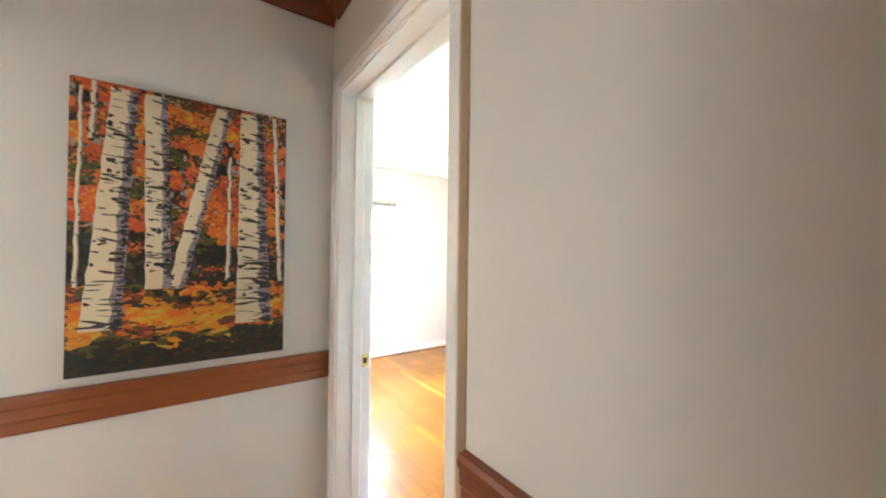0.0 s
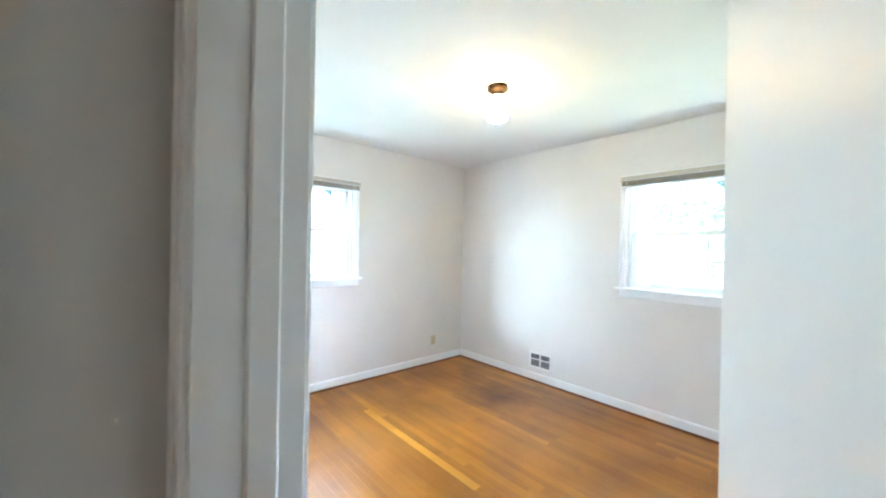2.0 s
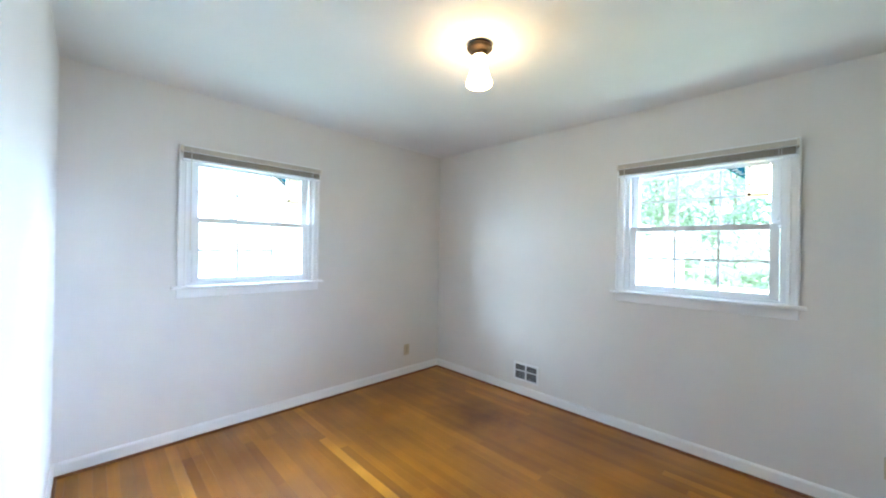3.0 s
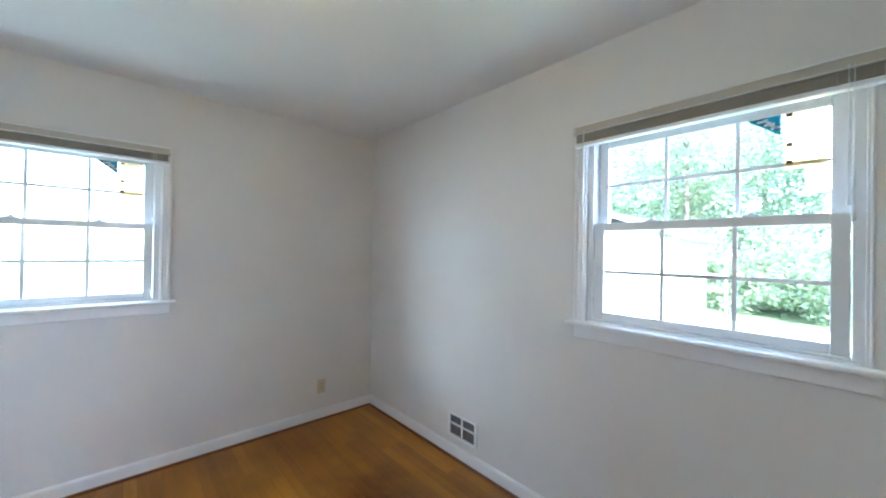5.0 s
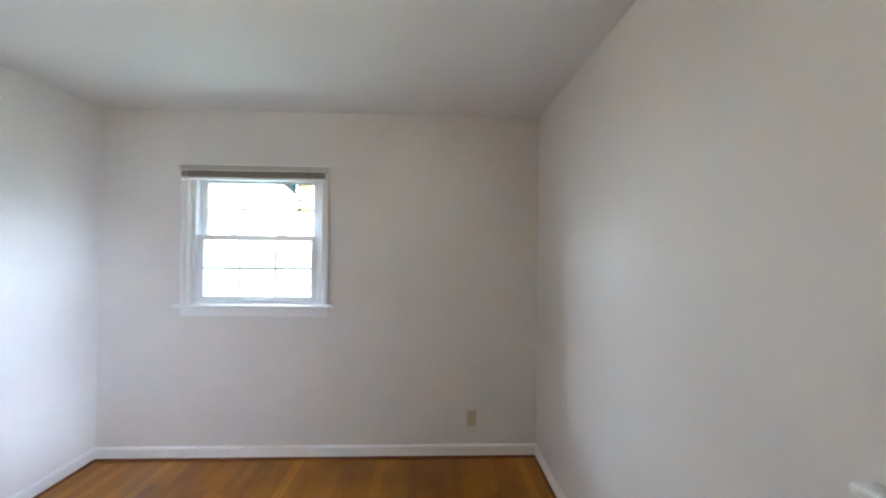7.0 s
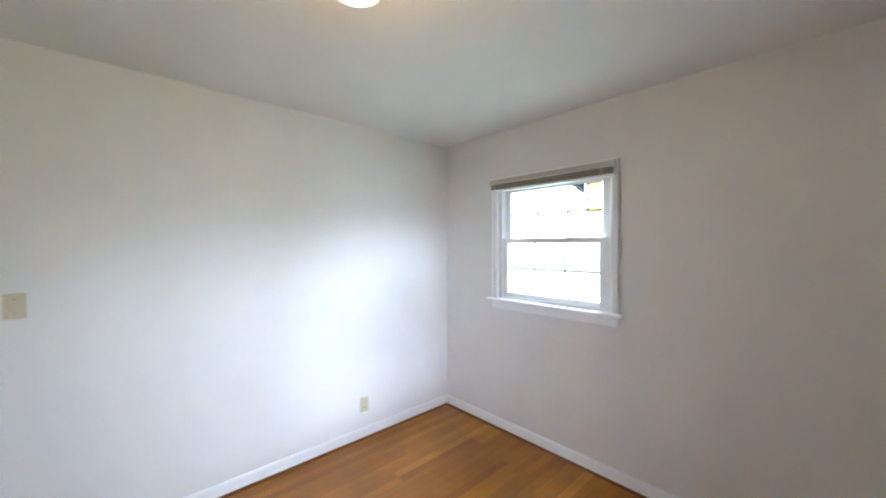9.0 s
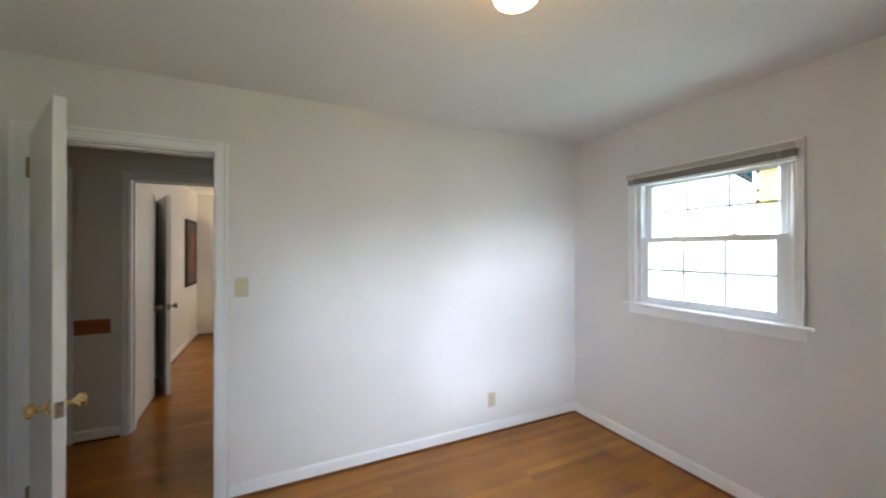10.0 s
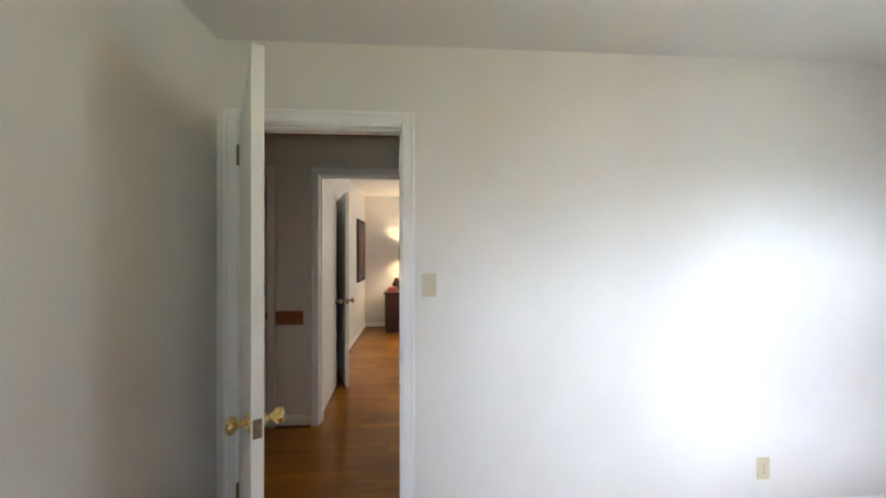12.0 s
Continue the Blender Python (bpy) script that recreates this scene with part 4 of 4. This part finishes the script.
def garage(m):
    ob = thing("garage", m, "small white clapboard garage beyond the lawn", "building")
    w, d, h = 4.2, 3.2, 2.5
    part("wall", boxes(((-w / 2, 0, 0), (w / 2, d, h))), SIDING, ob)
    for k in range(14):
        part("clapboard", extrude_profile([(0, 0), (0.02, 0), (0.006, 0.17), (0, 0.17)], (-w / 2, 0, 0.05 + k * 0.175), (w / 2, 0, 0.05 + k * 0.175), (0, -1, 0)), SIDING, ob)
    roof = bmesh.new()
    sec = [(-w / 2 - 0.3, h - 0.1), (0, h + 0.75), (w / 2 + 0.3, h - 0.1), (w / 2 + 0.3, h + 0.02), (0, h + 0.9), (-w / 2 - 0.3, h + 0.02)]
    ends = [[roof.verts.new((x, y, z)) for x, z in sec] for y in (-0.25, d + 0.25)]
    for i in range(6):
        j = (i + 1) % 6
        roof.faces.new((ends[0][i], ends[0][j], ends[1][j], ends[1][i]))
    roof.faces.new(ends[0][:3] + ends[0][3:])
    roof.faces.new(list(reversed(ends[1])))
    bmesh.ops.recalc_face_normals(roof, faces=roof.faces)
    part("roof", roof, ROOF, ob, "pale grey shingled gable roof")
    part("gable", boxes(((-w / 2 + 0.6, 0.001, h), (w / 2 - 0.6, 0.05, h + 0.3))), SIDING, ob)
    return ob


garage(pose(14.0, 6.2, GZ, 0, 0, -90))


def leaf_cloud(r, centre, spread, n, size, flat=1.0):
    """Many small leaves, each a folded quad, scattered through clumps."""
    verts, faces = [], []
    clumps = []
    for i in range(max(6, n // 90)):
        d = Vector((r.gauss(0, 1), r.gauss(0, 1), r.gauss(0, 1))).normalized() * (r.random() ** 0.4)
        clumps.append(Vector(centre) + Vector((d.x * spread[0], d.y * spread[1], d.z * spread[2])))
    for i in range(n):
        c = r.choice(clumps)
        p = c + Vector((r.gauss(0, 0.16) * spread[0], r.gauss(0, 0.16) * spread[1], r.gauss(0, 0.11) * spread[2] * flat))
        a = Vector((r.gauss(0, 1), r.gauss(0, 1), r.gauss(0, 0.5))).normalized() * size * r.uniform(0.6, 1.3)
        b = a.cross(Vector((r.gauss(0, 1), r.gauss(0, 1), r.gauss(0, 1)))).normalized() * size * 0.5
        k = len(verts)
        verts += [p - a, p - b * 0.9, p + a, p + b * 0.9]
        faces.append((k, k + 1, k + 2, k + 3))
    return verts, faces


def tree(x, y, height, spread, seed, material, label, n=5600, size=0.13):
    r = random.Random(seed)
    ob = thing("tree", pose(x, y, GZ), label, "tree", group="trees beyond the lawn")
    bm = lathe([(0.0, 0), (0.2, 0), (0.15, 0.3), (0.12, height * 0.45), (0.05, height * 0.8), (0, height * 0.85)], 9)
    for vtx in bm.verts:
        vtx.co.x += 0.12 * math.sin(vtx.co.z * 0.9 + seed)
        vtx.co.y += 0.10 * math.cos(vtx.co.z * 0.7 + seed)
    part("trunk", bm, BARK, ob)
    for k in range(6):
        z = height * (0.32 + 0.08 * k)
        limb = lathe([(0, 0), (0.055, 0), (0.03, spread * 0.45), (0.008, spread * 0.8), (0, spread * 0.82)], 6, pose(0, 0, z, 52 + 8 * r.random(), 0, 60 * k + 40 * r.random()))
        part("limb", limb, BARK, ob)
    vs, fs = leaf_cloud(r, (0, 0, height * 0.58), (spread, spread, height * 0.42), n, size)
    me = bpy.data.meshes.new("crown")
    me.from_pydata([tuple(q) for q in vs], [], fs)
    me.materials.append(material)
    cr = new("crown", me)
    cr.parent = ob
    return ob


rt = random.Random(11)
for i, (x, y, hgt, sp) in enumerate([(24.5, 0.8, 11.5, 3.4), (22.5, 6.0, 11.5, 3.4), (21, -2.5, 11.0, 3.4), (15.5, -3.0, 6.0, 2.2), (24, 12, 10, 3.6), (25.0, 7.2, 10.5, 3.2), (19.4, 9.6, 9.0, 3.0), (21, 16.0, 9, 3.2), (27, 3.5, 11, 3.8), (28.5, 4.9, 12.0, 3.6)]):
    tree(x, y, hgt, sp, 20 + i, LEAF if i % 3 else LEAF_DARK, "leafy green tree standing beyond the lawn" if i % 3 else "dark green tree standing beyond the lawn")

for i, (x, y, sp, hg) in enumerate([(17.5, 2.6, 1.5, 1.0), (15.4, -2.4, 1.4, 0.9), (16.6, 0.3, 1.5, 1.3), (18.6, 1.6, 1.8, 1.7), (19.6, 3.6, 1.8, 1.6), (20.4, -0.9, 2.0, 1.8), (17.8, -3.8, 1.8, 1.5), (21.0, 5.6, 2.0, 1.6)]):
    r = random.Random(60 + i)
    vs, fs = leaf_cloud(r, (0, 0, hg * 0.85), (sp, sp, hg), 3200, 0.10)
    me = bpy.data.meshes.new("shrub")
    me.from_pydata([(q[0], q[1], max(q[2], 0.02)) for q in vs], [], fs)
    me.materials.append(LEAF)
    sh = tagged(new("shrub", me), "dense green shrub at the lawn's edge", "shrub", "shrubs at the lawn's edge")
    sh.matrix_world = pose(x, y, GZ)

tr = thing("garden_trellis", pose(12.6, 2.95, GZ, 0, 0, -90), "white wooden garden trellis on the lawn", "trellis")
for dx in (-0.24, 0.24):
    part("post", boxes(((dx - 0.018, -0.018, 0), (dx + 0.018, 0.018, 1.9)), bevel=0.005), SIDING, tr)
for z in (1.05, 1.45, 1.84):
    part("rung", boxes(((-0.222, -0.012, z), (0.222, 0.012, z + 0.03)), bevel=0.004), SIDING, tr)

wood_verts, wood_faces = [], []
for i in range(14):
    vs, fs = leaf_cloud(rt, (34 + rt.uniform(-3, 3), -16 + i * 4.0, GZ + 4.5), (3.0, 3.0, 4.5), 650, 0.34)
    k = len(wood_verts)
    wood_verts += [tuple(q) for q in vs]
    wood_faces += [tuple(k + j for j in f) for f in fs]
me = bpy.data.meshes.new("far_woods")
me.from_pydata(wood_verts, [], wood_faces)
me.materials.append(LEAF_DARK)
tagged(new("far_woods", me), "dense green woods behind the lawn", "woods", "", "stuff")

# ---- floor boards ----
BW, BT = 0.0572, 0.018
board_mesh = {}


def board_mesh_of(length, width, material):
    key = (round(length, 3), round(width, 3), material.name)
    if key not in board_mesh:
        e = 0.0004
        bm = bmesh.new()
        lo = [bm.verts.new((x, y, -BT)) for x, y in ((0, 0), (width, 0), (width, length), (0, length))]
        mid = [bm.verts.new((x, y, -e)) for x, y in ((0, 0), (width, 0), (width, length), (0, length))]
        top = [bm.verts.new((x, y, 0)) for x, y in ((e, e), (width - e, e), (width - e, length - e), (e, length - e))]
        for a, b in ((lo, mid), (mid, top)):
            for i in range(4):
                j = (i + 1) % 4
                bm.faces.new((a[i], a[j], b[j], b[i]))
        bm.faces.new(top)
        board_mesh[key] = mesh_of(bm, material, "board")
    return board_mesh[key]


def board_runs(r, y0, y1):
    y = y0 - r.choice((0.0, 0.15, 0.3, 0.45))
    while y < y1 - 0.001:
        length = r.choice((0.5, 0.7, 0.9, 1.1, 1.35, 1.6))
        a, b = max(y, y0), min(y + length, y1)
        if y1 - b < 0.12:
            b = y1
        if b - a > 0.1:
            yield a, b
        y = b if b == y1 else y + length


# boards that stand out: place across the room, start, end, material
ODD_BOARDS = ((1.345, 1.75, 3.05, FLOOR_PALE), (0.92, 2.75, 3.35, FLOOR_DARK),
              (0.62, 2.70, 3.33, FLOOR_DARK), (2.62, 1.10, 2.05, FLOOR_DARK))


def with_odd_boards(x, w, runs):
    """The runs of one row of boards, cut where a board of another tone lies in it."""
    odd = [(a, b, m) for at, a, b, m in ODD_BOARDS if x <= at < x + w]
    if not odd:
        return [(a, b, FLOOR) for a, b in runs]
    lo, hi, m = odd[0]
    rows = [(lo, hi, m)]
    for a, b in runs:
        if min(b, lo) - a > 0.08:
            rows.append((a, min(b, lo), FLOOR))
        if b - max(a, hi) > 0.08:
            rows.append((max(a, hi), b, FLOOR))
        elif b > hi and a < hi:
            rows[0] = (lo, b, m)
    return rows


floor = thing("floor", pose(0, 0, 0), "honey-brown varnished oak strip floor with worn marks and a dark stain", "floor", "structure")
rb = random.Random(5)
x = 0.002
while x < LX - 0.004:
    w = min(BW, LX - 0.002 - x)
    for a, b, tone in with_odd_boards(x, w, list(board_runs(rb, 0.002, LY - 0.002))):
        o = new("floor_board", board_mesh_of(b - a - 0.0004, w - 0.0004, tone))
        o.location = (x, a, rb.uniform(-0.0003, 0.0))
        o.parent = floor
    x += BW

floor_hall = thing("floor_hall", pose(0, 0, 0), "honey-brown varnished oak strip floor running on through the hall", "floor", "structure")
floor_second = thing("floor_second_room", pose(0, 0, 0), "honey-brown oak strip floor of the second bedroom", "floor", "structure")
for owner, rx0, rx1, ry0, ry1 in ((floor_hall, HX + 0.002, -TW - 0.002, HS + 0.002, HY - 0.002), (floor_hall, -TW - 0.002, 0.002, DY0 + 0.002, DY1 - 0.002),
                                  (floor_second, HX - TW - 0.002, HX + 0.002, D2Y0 + 0.002, D2Y1 - 0.002), (floor_second, RX + 0.002, HX - TW - 0.002, RY0 + 0.002, RY1 - 0.002)):
    x = rx0
    while x < rx1 - 0.003:
        w = min(BW, rx1 - x)
        for a, b in board_runs(rb, ry0, ry1):
            o = new("floor_board", board_mesh_of(b - a - 0.0004, w - 0.0004, FLOOR))
            o.location = (x, a, rb.uniform(-0.0003, 0.0))
            o.parent = owner
        x += BW
